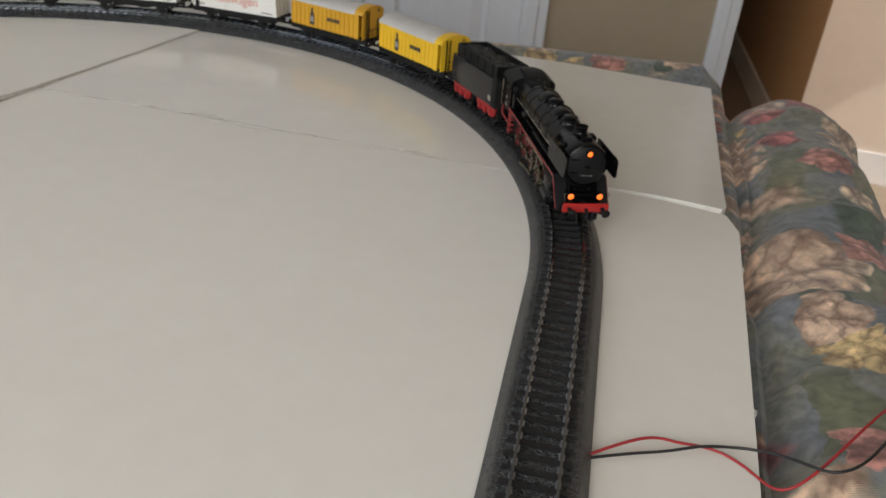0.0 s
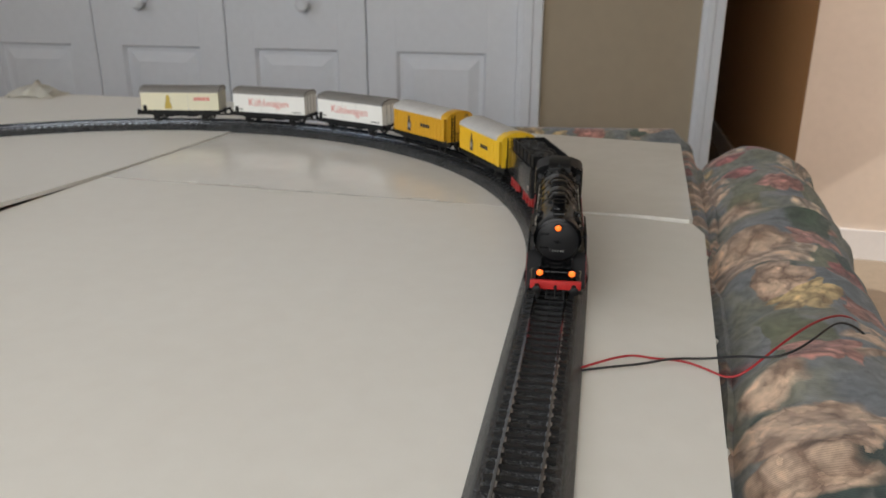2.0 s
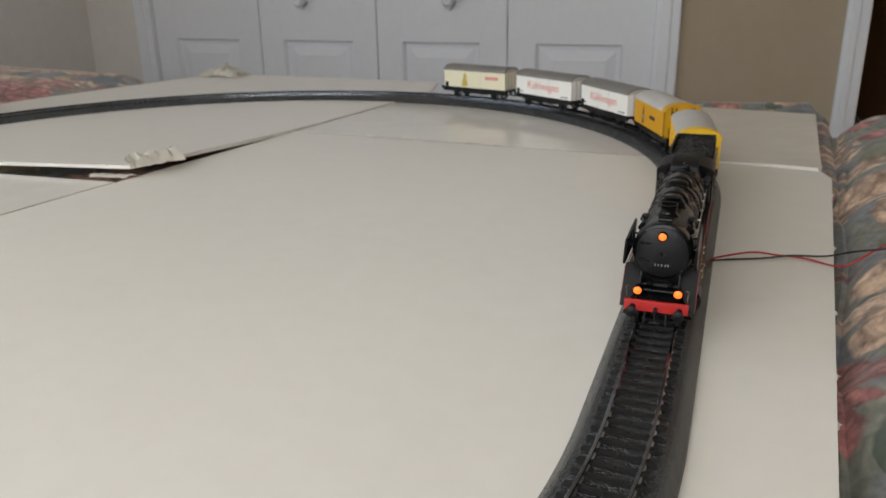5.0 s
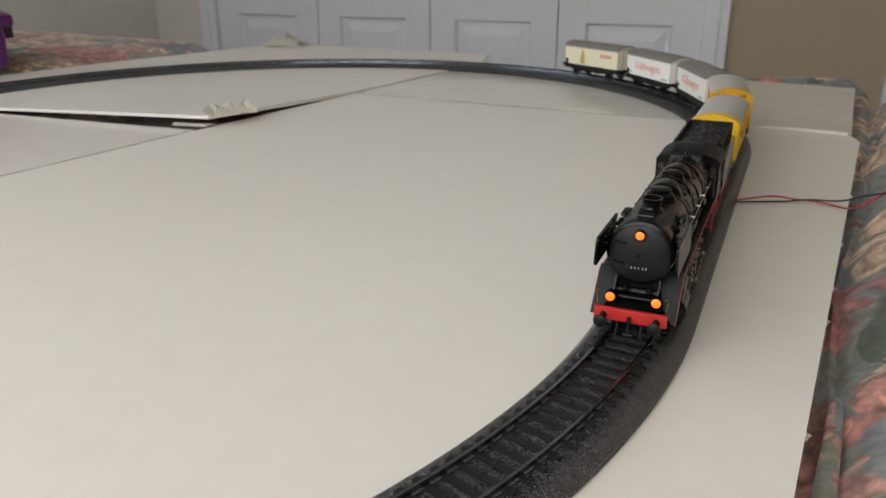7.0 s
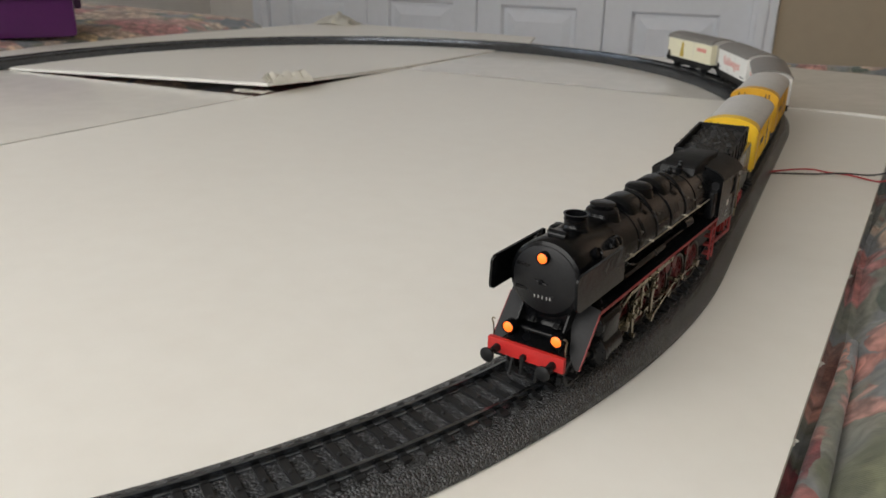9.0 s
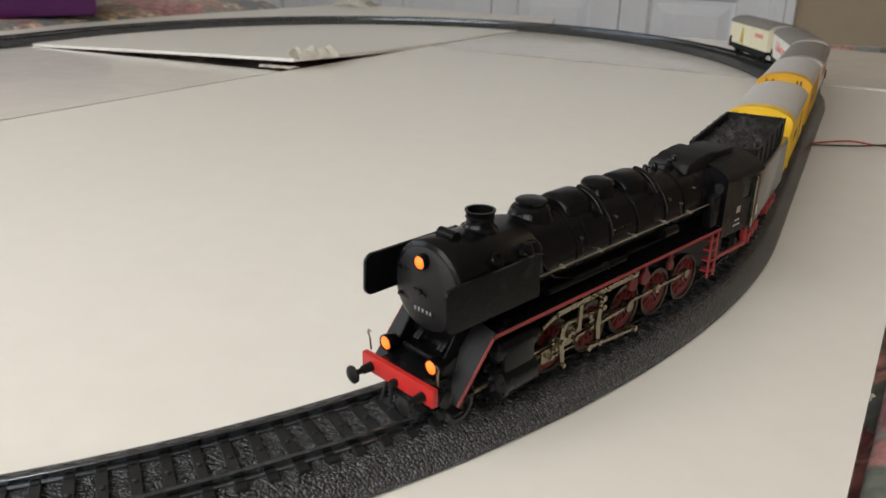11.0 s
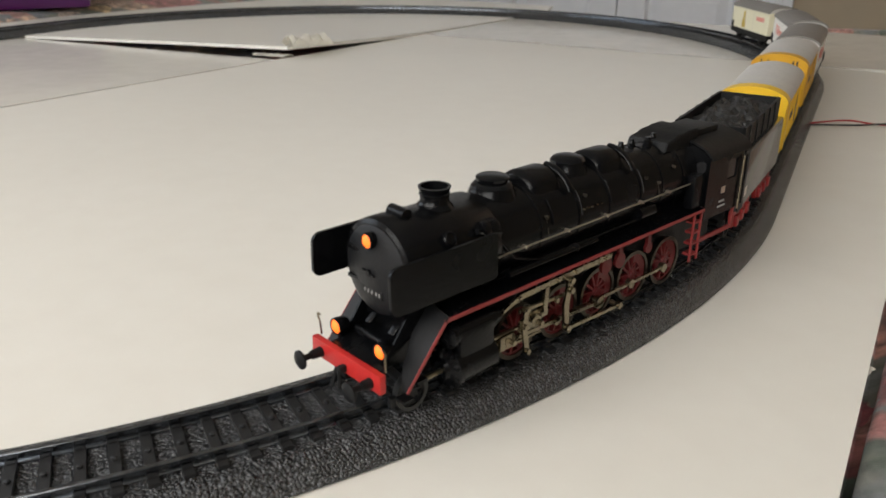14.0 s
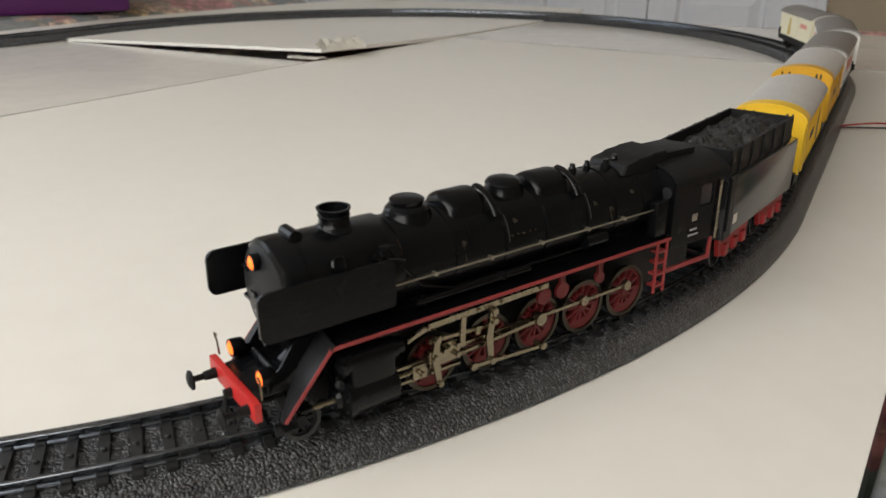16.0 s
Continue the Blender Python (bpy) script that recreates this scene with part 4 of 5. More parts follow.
def engine():
    e = thing("steam_locomotive", "black model steam locomotive with red wheels and lit orange headlamps", "locomotive", "model train")
    BZ, BR = 35.2, 12.0
    along = pose(0, 0, BZ * MM, 0, 90, 0)
    # boiler and firebox, bands
    bm = lathe(bmesh.new(), [(0, -42), (BR, -42), (BR, 56), (0, 56)], 40, MM, along)
    part("boiler", bm, BLACK, e)
    for x in (38, 21.5, 7, -9, -21, -33):
        part("boiler_band", lathe(bmesh.new(), [(BR, x - 0.5), (BR + 0.28, x - 0.5), (BR + 0.28, x + 0.5), (BR, x + 0.5)], 40, MM, along), BLACK, e)
    bm = bmesh.new()
    box(bm, -42, -12, -9.5, 9.5, 22, 35, 1.0, k=MM)
    part("firebox", bm, BLACK, e)
    bm = lathe(bmesh.new(), [(0, 54), (12.3, 54), (12.9, 55), (12.9, 79.4), (13.15, 79.6), (13.15, 84.4), (12.8, 85.4), (11.8, 85.9), (11.6, 86.0), (0, 86.0)], 44, MM, along)
    part("smokebox", bm, BLACK, e)
    bm = lathe(bmesh.new(), [(0, 88.2), (4, 87.9), (7.5, 87.3), (10.4, 86.6), (11.4, 86.1), (11.6, 85.6), (0, 85.6)], 40, MM, along)
    door = part("smokebox_door", bm, CHARCOAL, e, "domed matt charcoal smokebox door")
    bm = bmesh.new()
    lathe(bm, [(0, 88.9), (0.8, 88.8), (0.9, 88.0), (2.0, 87.8), (2.0, 87.3)], 14, MM, along)
    rod(bm, (88.4, -2.2, BZ + 0.4), (88.4, 2.2, BZ - 0.4), 0.3, k=MM, n=8)
    part("door_handwheel", bm, BLACK, door)
    for z in (BZ + 4.2, BZ - 3.8):
        bm = box(bmesh.new(), 85.6, 87.5, -9.8, 1.5, z - 0.5, z + 0.5, 0.2, k=MM)
        part("hinge_strap", bm, BLACK, door)
    # number plate: pale strokes on a black plate
    bm = box(bmesh.new(), 86.0, 87.75, -4.2, 4.2, BZ - 6.4, BZ - 4.2, 0.2, k=MM)
    plate = part("number_plate", bm, CHARCOAL, e, "dark plate with pale strokes")
    for y0, y1 in ((2.9, 3.5), (1.7, 2.3), (0.1, 0.7), (-1.3, -0.7), (-2.7, -2.1)):
        part("stroke", box(bmesh.new(), 87.75, 87.85, y0 + 0.1, y1 - 0.1, BZ - 5.8, BZ - 4.8, k=MM), PRINT_WHITE, plate, smooth=False)
    # chimney
    part("chimney", lathe(bmesh.new(), [(5.2, 1.6), (4.2, 2.6), (3.75, 3.2), (3.75, 4.7), (4.0, 4.9), (4.0, 5.2), (3.75, 5.4), (3.9, 6.2), (4.2, 6.6), (4.2, 7.0), (3.5, 7.0), (3.2, 4.0), (0, 4.0)], 28, MM, pose(66.8 * MM, 0, 45.6 * MM)), BLACK, e, "black lipped chimney")
    # bell and generator near the chimney
    bm = rod(bmesh.new(), (78.5, -3.0, 48.2), (78.5, 3.0, 48.2), 1.7, n=14, k=MM)
    part("feedwater_heater", bm, BLACK, e)
    # domes
    def saddle(x, l, h, w, name):
        bm = bmesh.new()
        n = 18
        prof = []
        for s, sc in ((-0.5, 0.86), (-0.42, 0.97), (-0.3, 1.0), (0.3, 1.0), (0.42, 0.97), (0.5, 0.86)):
            ring = []
            for i in range(n + 1):
                a = radians(180 * i / n)
                ring.append(bm.verts.new(((x + s * l) * MM, math.cos(a) * w * sc * MM, (BZ + 5.0 + math.sin(a) ** 0.7 * (BR - 5.0 + h) * sc) * MM)))
            prof.append(ring)
        for a, b in zip(prof, prof[1:]):
            for i in range(n):
                bm.faces.new((a[i], a[i + 1], b[i + 1], b[i]))
        bm.faces.new(prof[0])
        bm.faces.new(list(reversed(prof[-1])))
        bmesh.ops.recalc_face_normals(bm, faces=bm.faces)
        return part(name, bm, BLACK, e)
    def half_band(x):
        bm = bmesh.new()
        loops = []
        for i in range(15):
            a = radians(42 + 48 * i / 14)
            rr = BR + 0.5 + 2.4 * max(0, math.sin(a)) ** 3
            ring = []
            for k in range(10):
                w = 2 * math.pi * k / 10
                q = rr + 0.55 * math.sin(w)
                ring.append(bm.verts.new(((x + 1.2 * math.cos(w)) * MM, math.cos(a) * q * MM, (BZ + math.sin(a) * q) * MM)))
            loops.append(ring)
        for p, q in zip(loops, loops[1:]):
            for k in range(10):
                bm.faces.new((p[k], p[(k + 1) % 10], q[(k + 1) % 10], q[k]))
        bm.faces.new(loops[0])
        bm.faces.new(loops[-1][::-1])
        bmesh.ops.recalc_face_normals(bm, faces=bm.faces)
        return part("pipe_band", bm, BLACK, e)
    for x in (23.6, -6.6):
        half_band(x)
    def dome(x, r, h, name):
        return part(name, lathe(bmesh.new(), [(r * 1.25, -3.0), (r * 1.08, 0.2), (r, 1.0), (r, h - 1.5), (r * 0.86, h - 0.6), (r * 0.5, h), (0, h + 0.2)], 26, MM, pose(x * MM, 0, (BZ + BR - 0.2) * MM)), BLACK, e)
    dome(45.8, 5.8, 2.8, "feed_dome")
    part("dome_lid", lathe(bmesh.new(), [(4.4, 0), (4.6, 0.8), (4.0, 1.2), (0, 1.4)], 20, MM, pose(45.8 * MM, 0, (BZ + BR + 2.6) * MM)), BLACK, e)
    saddle(30.3, 12.5, 3.2, 7.8, "sand_dome")
    dome(13.7, 5.2, 3.8, "steam_dome")
    saddle(0, 12.5, 3.2, 7.8, "sand_dome")
    for x in (33.5, 21, 7, -9.5):
        for s in (1, -1):
            bm = bmesh.new()
            loops = []
            for i in range(9):
                w = radians(44 - 36 * i / 8)
                loops.append([bm.verts.new(((x + 0.15 * math.cos(k * math.pi / 3)) * MM, s * math.cos(w) * (BR + 0.3 + 0.2 * math.sin(k * math.pi / 3)) * MM, (BZ + math.sin(w) * (BR + 0.3 + 0.2 * math.sin(k * math.pi / 3))) * MM)) for k in range(6)])
            for p, q in zip(loops, loops[1:]):
                for k in range(6):
                    bm.faces.new((p[k], p[(k + 1) % 6], q[(k + 1) % 6], q[k]))
            bmesh.ops.recalc_face_normals(bm, faces=bm.faces)
            part("sand_pipe", bm, DARK_TYRE if x in (21, -9.5) else BLACK, e)
    for x, r in ((-13, 1.3), (-19, 1.1), (-25, 1.5), (-31, 1.4)):
        part("safety_valve", lathe(bmesh.new(), [(r, -1), (r, 1.2), (r * 0.7, 1.6), (r * 0.6, 2.6), (0, 2.7)], 14, MM, pose(x * MM, (2.0 if x == -25 else 0) * MM, (BZ + BR) * MM)), BLACK, e)
    for x in (20, 18, 16, 14, 12):
        for s in (1, -1):
            part("wash_out_plug", rod(bmesh.new(), (x, s * 11.3, BZ + 3.0), (x, s * 12.2, BZ + 3.2), 0.26, n=6, k=MM), STEEL, e)
    for s in (1, -1):
        bm = bmesh.new()
        lathe(bm, [(0, 0), (2.0, 0), (2.1, 1.0), (1.6, 1.4), (1.4, 0.9), (0, 0.9)], 18, MM, pose(72 * MM, s * 10.6 * MM, (BZ + 7.2) * MM, -s * 58, 0, 0))
        part("side_valve", bm, BLACK, e)
        bm = box(bmesh.new(), 56, 61, s * 10.6 - 1.3, s * 10.6 + 1.3, BZ + 5.0, BZ + 9.2, 0.8, k=MM)
        for x in (57.2, 60.2):
            lathe(bm, [(0, 0), (1.5, 0), (1.5, 1.0), (0.9, 1.3), (0, 1.3)], 12, MM, pose(x * MM, s * 11.6 * MM, (BZ + 7.4) * MM, -s * 62, 0, 0))
        rod(bm, (54, s * 11.4, BZ + 5), (63, s * 11.6, BZ + 7.4), 0.8, n=8, k=MM)
        part("pipe_flange", bm, BLACK, e)
        # handrail with knobs
        bm = rod(bmesh.new(), (58, s * 13.1, BZ - 0.9), (-39, s * 13.1, BZ - 0.9), 0.24, n=8, k=MM)
        hr = part("handrail", bm, BRIGHT, e, "thin bright handrail along the boiler")
        for x in (46, 28, 10, -8, -23, -37):
            bm = rod(bmesh.new(), (x, s * 11.6, BZ - 0.9), (x, s * 13.5, BZ - 0.9), 0.5, 0.55, n=8, k=MM)
            part("rail_knob", bm, BRIGHT, hr)
        # smoke deflector
        out = []
        x0, x1, z0, z1, c = 59.5, 94.2, 30.5, 42.4, 2.4
        for px, pz, a0 in ((x1 - c, z0 + c, -90), (x1 - c, z1 - c, 0), (x0 + 1, z1 - 1, 90), (x0 + 1, z0 + 1, 180)):
            rr = c if px > 70 else 1
            out += [(px + rr * math.cos(radians(a0 + k * 22.5)), pz + rr * math.sin(radians(a0 + k * 22.5))) for k in range(5)]
        bm = prism(bmesh.new(), out, -0.45, 0.45, MM)
        d = part("smoke_deflector", bm, BLACK, e, "large black smoke deflector plate", smooth=False)
        d.matrix_basis = pose(0, s * 16.8 * MM, 0, s * 2.5, 0, 0)
        for x in (63, 80):
            part("bracket", rod(bmesh.new(), (x, -s * 5.9, 36), (x, -s * 0.4, 36), 0.45, n=8, k=MM), BLACK, d)
        # running plate with red edge
        bm = box(bmesh.new(), -42, 78, min(s * 8.5, s * 15.4), max(s * 8.5, s * 15.9), 24.0, 24.9, k=MM)
        rp = part("running_plate", bm, BLACK, e, smooth=False)
        bm = box(bmesh.new(), -42, 78.2, s * 16.1 - 0.2, s * 16.1 + 0.2, 23.95, 24.9, k=MM)
        dx, dz = 90.5 - 78.0, 9.6 - 24.4
        ln = math.hypot(dx, dz)
        m = Matrix.Translation((78.0 * MM, 0, 24.4 * MM)) @ Matrix.Rotation(-math.atan2(dz, dx), 4, "Y")
        box(bm, 0, ln, s * 16.5 - 0.12, s * 16.5 + 0.12, -0.45, 0.45, k=MM, m=m)
        part("red_edge", bm, EDGE_RED, rp, "thin red valance line", smooth=False)
        edge = [(7.6, -3), (7.6, 2), (8.2, 5.0), (9.4, 8.0), (10.4, 11.0), (11.2, 14.0), (13.0, 17.0), (15.0, ln)]
        bm = bmesh.new()
        prism(bm, [(u, s * y) for y, u in edge] + [(ln, s * 16.35), (-1.5, s * 16.35)], -0.4, 0.4, MM, axis="z")
        bm.transform(m)
        part("sloping_plate", bm, CHARCOAL, rp, "wide sloping charcoal front plate", smooth=False)
        # cylinder block
        bm = lathe(bmesh.new(), [(0, 59.5), (4.6, 59.5), (5.4, 60), (5.4, 72.6), (6.0, 72.8), (6.0, 74.2), (5.0, 74.6), (3.0, 75.2), (2.4, 76.2), (0, 76.2)], 26, MM, pose(0, s * 12.4 * MM, 8.6 * MM, 0, 90, 0))
        box(bm, 60.2, 72.8, s * 12.2 - 4.2, s * 12.2 + 4.2, 6, 19.5, 1.4, k=MM)
        lathe(bm, [(0, 57), (2.2, 57), (2.4, 59), (3.0, 59.4), (3.0, 73.6), (3.5, 73.8), (3.5, 74.8), (2.5, 75.4), (0, 75.6)], 20, MM, pose(0, s * 13.2 * MM, 18.0 * MM, 0, 90, 0))
        cyl = part("cylinder", bm, BLACK, e)
        part("piston_tail", rod(bmesh.new(), (76, s * 12.8, 8.6), (82.5, s * 12.8, 8.6), 0.75, n=12, k=MM), STEEL, cyl, "bright piston tail rod")
        for k in range(10):
            w = 2 * math.pi * k / 10
            part("cover_bolt", rod(bmesh.new(), (74.2, s * 12.4 + 5.2 * math.sin(w), 8.6 + 5.2 * math.cos(w)), (75.1, s * 12.4 + 5.2 * math.sin(w), 8.6 + 5.2 * math.cos(w)), 0.4, n=6, k=MM), BLACK_MATT, cyl)
        # slide bars and valve gear that keep their place
        for z in (10.4, 6.0):
            part("slide_bar", box(bmesh.new(), 38, 61, s * 13.0 - 0.5, s * 13.0 + 0.5, z, z + 0.8, 0.1, k=MM), STEEL, e)
        carrier = part("gear_carrier", prism(bmesh.new(), [(9, 21.2), (9, 22.8), (30, 22.6), (50, 22.2), (56, 19.6), (56.4, 18.6), (50, 20.6), (30, 21.0)], s * 15.0 - 0.4, s * 15.0 + 0.4, MM), STEEL, e, smooth=False)
        for x, z in ((12, 22.0), (26, 21.8), (34, 21.7), (50, 21.3)):
            part("bolt_head", rod(bmesh.new(), (x, s * 15.2, z), (x, s * 16.0, z), 0.55, n=8, k=MM), STEEL, carrier)
        for x, z in ((40.8, 13.6), (43.6, 13.6), (40.8, 10.8), (52, 8.6), (34.5, 15.6)):
            part("gear_pin", rod(bmesh.new(), (x, s * 14.2, z), (x, s * 16.2, z), 0.75, n=10, k=MM), STEEL, e)
        part("guide_plate", prism(bmesh.new(), [(39.4, 9.6), (45.2, 9.6), (45.8, 14.6), (39.8, 14.9)], s * 14.3 - 0.3, s * 14.3 + 0.3, MM), STEEL, e, smooth=False)
        bm = bmesh.new()
        prism(bm, [(28.9, 5.0), (30.7, 5.0), (31.6, 13), (30.2, 21.0), (28.2, 21.0), (29.4, 13)], s * 15.8 - 0.45, s * 15.8 + 0.45, MM)
        prism(bm, [(38.0, 12.5), (39.6, 12.5), (40.0, 15), (39.6, 21.0), (38.0, 21.0), (38.4, 15)], s * 15.2 - 0.4, s * 15.2 + 0.4, MM)
        for x, z in ((29.8, 5.6), (29.2, 17.4), (29.4, 20.4)):
            rod(bm, (x, s * 14.9, z), (x, s * 17.2, z), 0.95, n=12, k=MM)
        part("expansion_link", bm, STEEL, e)
        bm = bmesh.new()
        m = Matrix.Translation((33.5 * MM, 0, 16 * MM)) @ Matrix.Rotation(radians(-3), 4, "Y")
        box(bm, -5, 16, s * 14.8 - 0.35, s * 14.8 + 0.35, -0.5, 0.5, 0.1, k=MM, m=m)
        part("radius_rod", bm, STEEL, e)
        bm = bmesh.new()
        prism(bm, [(46.2, 4.0), (47.8, 4.0), (49.4, 12), (48.6, 18.4), (46.8, 18.4), (47.4, 12)], s * 16.0 - 0.35, s * 16.0 + 0.35, MM)
        box(bm, 44.5, 49.8, s * 15.2 - 0.5, s * 15.2 + 0.5, 10.6, 14.2, 0.3, k=MM)
        for x, z in ((47, 4.4), (47.8, 17.6), (48.4, 12.4), (45.6, 13.6)):
            rod(bm, (x, s * 15.2, z), (x, s * 17.0, z), 0.8, n=12, k=MM)
        part("combination_lever", bm, STEEL, e)
        # round red brake and tank discs under the running plate
        for x, z, r in ((8.5, 17.6, 2.5), (1.5, 17.6, 2.5), (-14.0, 17.6, 1.8)):
            part("sand_box_disc", rod(bmesh.new(), (x, s * 12.6, z), (x, s * 13.6, z), r, n=20, k=MM), SHADED_WHEEL_RED, e, "round red disc above the wheels")
            part("disc_stem", box(bmesh.new(), x - 0.9, x + 0.9, s * 13 - 0.5, s * 13 + 0.5, z + r * 0.7, 24.2, k=MM), SHADED_WHEEL_RED, e, smooth=False)
        # cab steps
        bm = bmesh.new()
        for z in (9.0, 13.0, 17.0, 20.6):
            box(bm, -41.0, -37.0, min(s * 12.6, s * 15.8), max(s * 12.6, s * 15.8), z - 0.35, z + 0.35, k=MM)
        for x in (-41.2, -36.8):
            box(bm, x - 0.35, x + 0.35, s * 15.6 - 0.35, s * 15.6 + 0.35, 6.8, 24.4, k=MM)
        part("cab_steps", bm, EDGE_RED, e, "small red step ladder", smooth=False)
        bm = box(bmesh.new(), -64, -41.2, s * 15.4 - 0.4, s * 15.4 + 0.4, 12.6, 13.9, k=MM)
        box(bm, -64, -62.8, s * 15.4 - 0.4, s * 15.4 + 0.4, 12.6, 21, k=MM)
        part("cab_frame_rail", bm, EDGE_RED, e, smooth=False)
        # cab side with window opening
        bm = bmesh.new()
        y0, y1 = min(s * 15.2, s * 16.0), max(s * 15.2, s * 16.0)
        box(bm, -65, -42, y0, y1, 20.5, 32.4, k=MM)
        box(bm, -65, -42, y0, y1, 39.4, 42.2, k=MM)
        box(bm, -55.0, -42, y0, y1, 32.4, 39.4, k=MM)
        box(bm, -65, -61.2, y0, y1, 32.4, 39.4, k=MM)
        side = part("cab_side", bm, BLACK, e, smooth=False)
        # opaque black sheet added in the opening for the dark cab inside
        part("cab_window", box(bmesh.new(), -61.4, -54.8, s * 15.4 - 0.15, s * 15.4 + 0.15, 32.2, 39.6, k=MM), BLACK_GLOSS, side, "black sheet filling the cab side window", smooth=False)
        for z, w in ((29.2, 2.6), (25.2, 3.6), (23.4, 5.0)):
            part("cab_marking", box(bmesh.new(), -53 - w / 2, -53 + w / 2, s * 16.06 - 0.05, s * 16.06 + 0.05, z - (1.2 if z > 26 else 0.35), z + (1.2 if z > 26 else 0.35), k=MM), PRINT_WHITE if z < 26 else BRASS, side, smooth=False)
        part("cab_handrail", rod(bmesh.new(), (-64.0, s * 16.7, 20), (-64.0, s * 16.7, 39.5), 0.4, n=8, k=MM), STEEL, side, "upright bright grab rail")
        bm = box(bmesh.new(), -42, -35.5, min(s * 11.2, s * 15.0), max(s * 11.2, s * 15.0), 25.2, 37.0, 0.9, k=MM)
        part("side_tank", bm, BLACK, e)
        # buffers and front hooks
        bm = rod(bmesh.new(), (95.5, s * 10.1, 12.4), (99.5, s * 10.1, 12.4), 1.5, 1.15, n=16, k=MM)
        rod(bm, (99, s * 10.1, 12.4), (102.6, s * 10.1, 12.4), 0.8, n=12, k=MM)
        lathe(bm, [(0, 1.0), (1.6, 0.8), (2.5, 0.3), (2.5, -0.2), (0, -0.4)], 20, MM, pose(102.8 * MM, s * 10.1 * MM, 12.4 * MM, 0, 90, 0))
        part("buffer", bm, BLACK_MATT, e)
        bm = bmesh.new()
        hk = [(94.2, s * 13.0, 15.5), (94.4, s * 13.2, 19.4), (94.6, s * 13.7, 20.6), (94.8, s * 13.2, 21.6), (94.6, s * 12.4, 21.3)]
        for a, b in zip(hk, hk[1:]):
            rod(bm, a, b, 0.26, n=8, k=MM)
        part("grab_hook", bm, STEEL, e, "thin bent grab wire")
        headlamp(e, 92.6, s * 8.8, 18.6)
        part("lamp_post", rod(bmesh.new(), (91, s * 8.8, 14.5), (91, s * 8.8, 17), 0.9, n=10, k=MM), BLACK, e)
    headlamp(e, 88.6, 0, 43.4, 1.75)
    part("lamp_bracket", box(bmesh.new(), 85.0, 87.0, -1.2, 1.2, 41.0, 44.2, 0.4, k=MM), BLACK, e)
    # front platform and beam
    bm = prism(bmesh.new(), [(76, 22.4), (79, 21.6), (82, 17.4), (86, 16.2), (94.6, 15.4), (94.6, 12.8), (76, 12.8)], -8.2, 8.2, MM)
    part("front_apron", bm, BLACK, e, smooth=False)
    for y in (-8.5, 8.5):
        part("apron_side", prism(bmesh.new(), [(74, 27.5), (82.5, 27.0), (84.6, 23.6), (87.4, 19.6), (91.5, 15.8), (74, 15.8)], y - 0.3, y + 0.3, MM), BLACK, e, smooth=False)
    part("deck_bar", rod(bmesh.new(), (87.6, -6.6, 17.3), (87.6, 6.6, 17.3), 1.0, n=14, k=MM), BLACK, e)
    for y in (-4.6, 4.6):
        m = Matrix.Translation((82 * MM, y * MM, 21.4 * MM)) @ Matrix.Rotation(radians(38), 4, "Y")
        part("deck_stay", box(bmesh.new(), -3.6, 4.4, -1.1, 1.1, -0.7, 0.7, 0.3, k=MM, m=m), BLACK, e)
    bm = box(bmesh.new(), 94.8, 96.6, -13.9, 13.9, 10.5, 15.5, 0.25, k=MM)
    part("buffer_beam", bm, RED, e, "bright red front buffer beam")
    bm = box(bmesh.new(), 95, 98.6, -0.8, 0.8, 11.2, 13.0, 0.3, k=MM)
    rod(bm, (98.2, 0, 12), (98.6, 0, 6.2), 0.55, n=8, k=MM)
    rod(bm, (98.6, -2.0, 6.4), (98.6, 2.0, 6.4), 0.6, n=8, k=MM)
    part("coupling_hook", bm, BLACK_MATT, e)
    bm = bmesh.new()
    for s in (1, -1):
        rod(bm, (95.6, s * 4.5, 11), (97.6, s * 4.8, 5.0), 0.5, n=8, k=MM)
        box(bm, 83, 90.5, s * 9.5 - 0.8, s * 9.5 + 0.8, 2.2, 5.0, 0.4, k=MM)
    part("brake_hoses", bm, BLACK_MATT, e)
    # saddle below the smokebox, frames
    bm = prism(bmesh.new(), [(-8.6, 20), (8.6, 20), (7.6, 27), (-7.6, 27)], 57, 83, MM, axis="x")
    part("smokebox_saddle", bm, BLACK, e, smooth=False)
    bm = box(bmesh.new(), -64, 79, -6.6, 6.6, 6.0, 22.6, k=MM)
    part("main_frame", bm, BLACK_MATT, e, smooth=False)
    # cab front, roof, floor
    bm = bmesh.new()
    arc = [(15.4 * math.cos(radians(a)), 41.2 + 5.3 * math.sin(radians(a))) for a in range(0, 181, 12)]
    prism(bm, [(15.6, 25.4)] + arc + [(-15.6, 25.4)], -42.8, -42.0, MM, axis="x")
    cf = part("cab_front", bm, BLACK, e, smooth=False)
    for s in (1, -1):
        bm = rod(bmesh.new(), (-42.2, s * 13.0, 38.6), (-41.4, s * 13.0, 38.6), 1.9, n=18, k=MM)
        part("spectacle_window", bm, BLACK_GLOSS, cf, "round dark cab front window")
    bm = bmesh.new()
    up = [(16.4 * math.cos(radians(a)), 41.2 + 6.2 * math.sin(radians(a))) for a in range(0, 181, 10)]
    lo = [(15.6 * math.cos(radians(a)), 41.2 + 5.4 * math.sin(radians(a))) for a in range(180, -1, -10)]
    prism(bm, up + lo, -69.0, -42.4, MM, axis="x")
    roof = part("cab_roof", bm, BLACK_MATT, e)
    bm = box(bmesh.new(), -62, -46.8, -6.4, 6.4, 46.4, 49.0, 0.5, k=MM)
    part("roof_vent", bm, BLACK_MATT, roof)
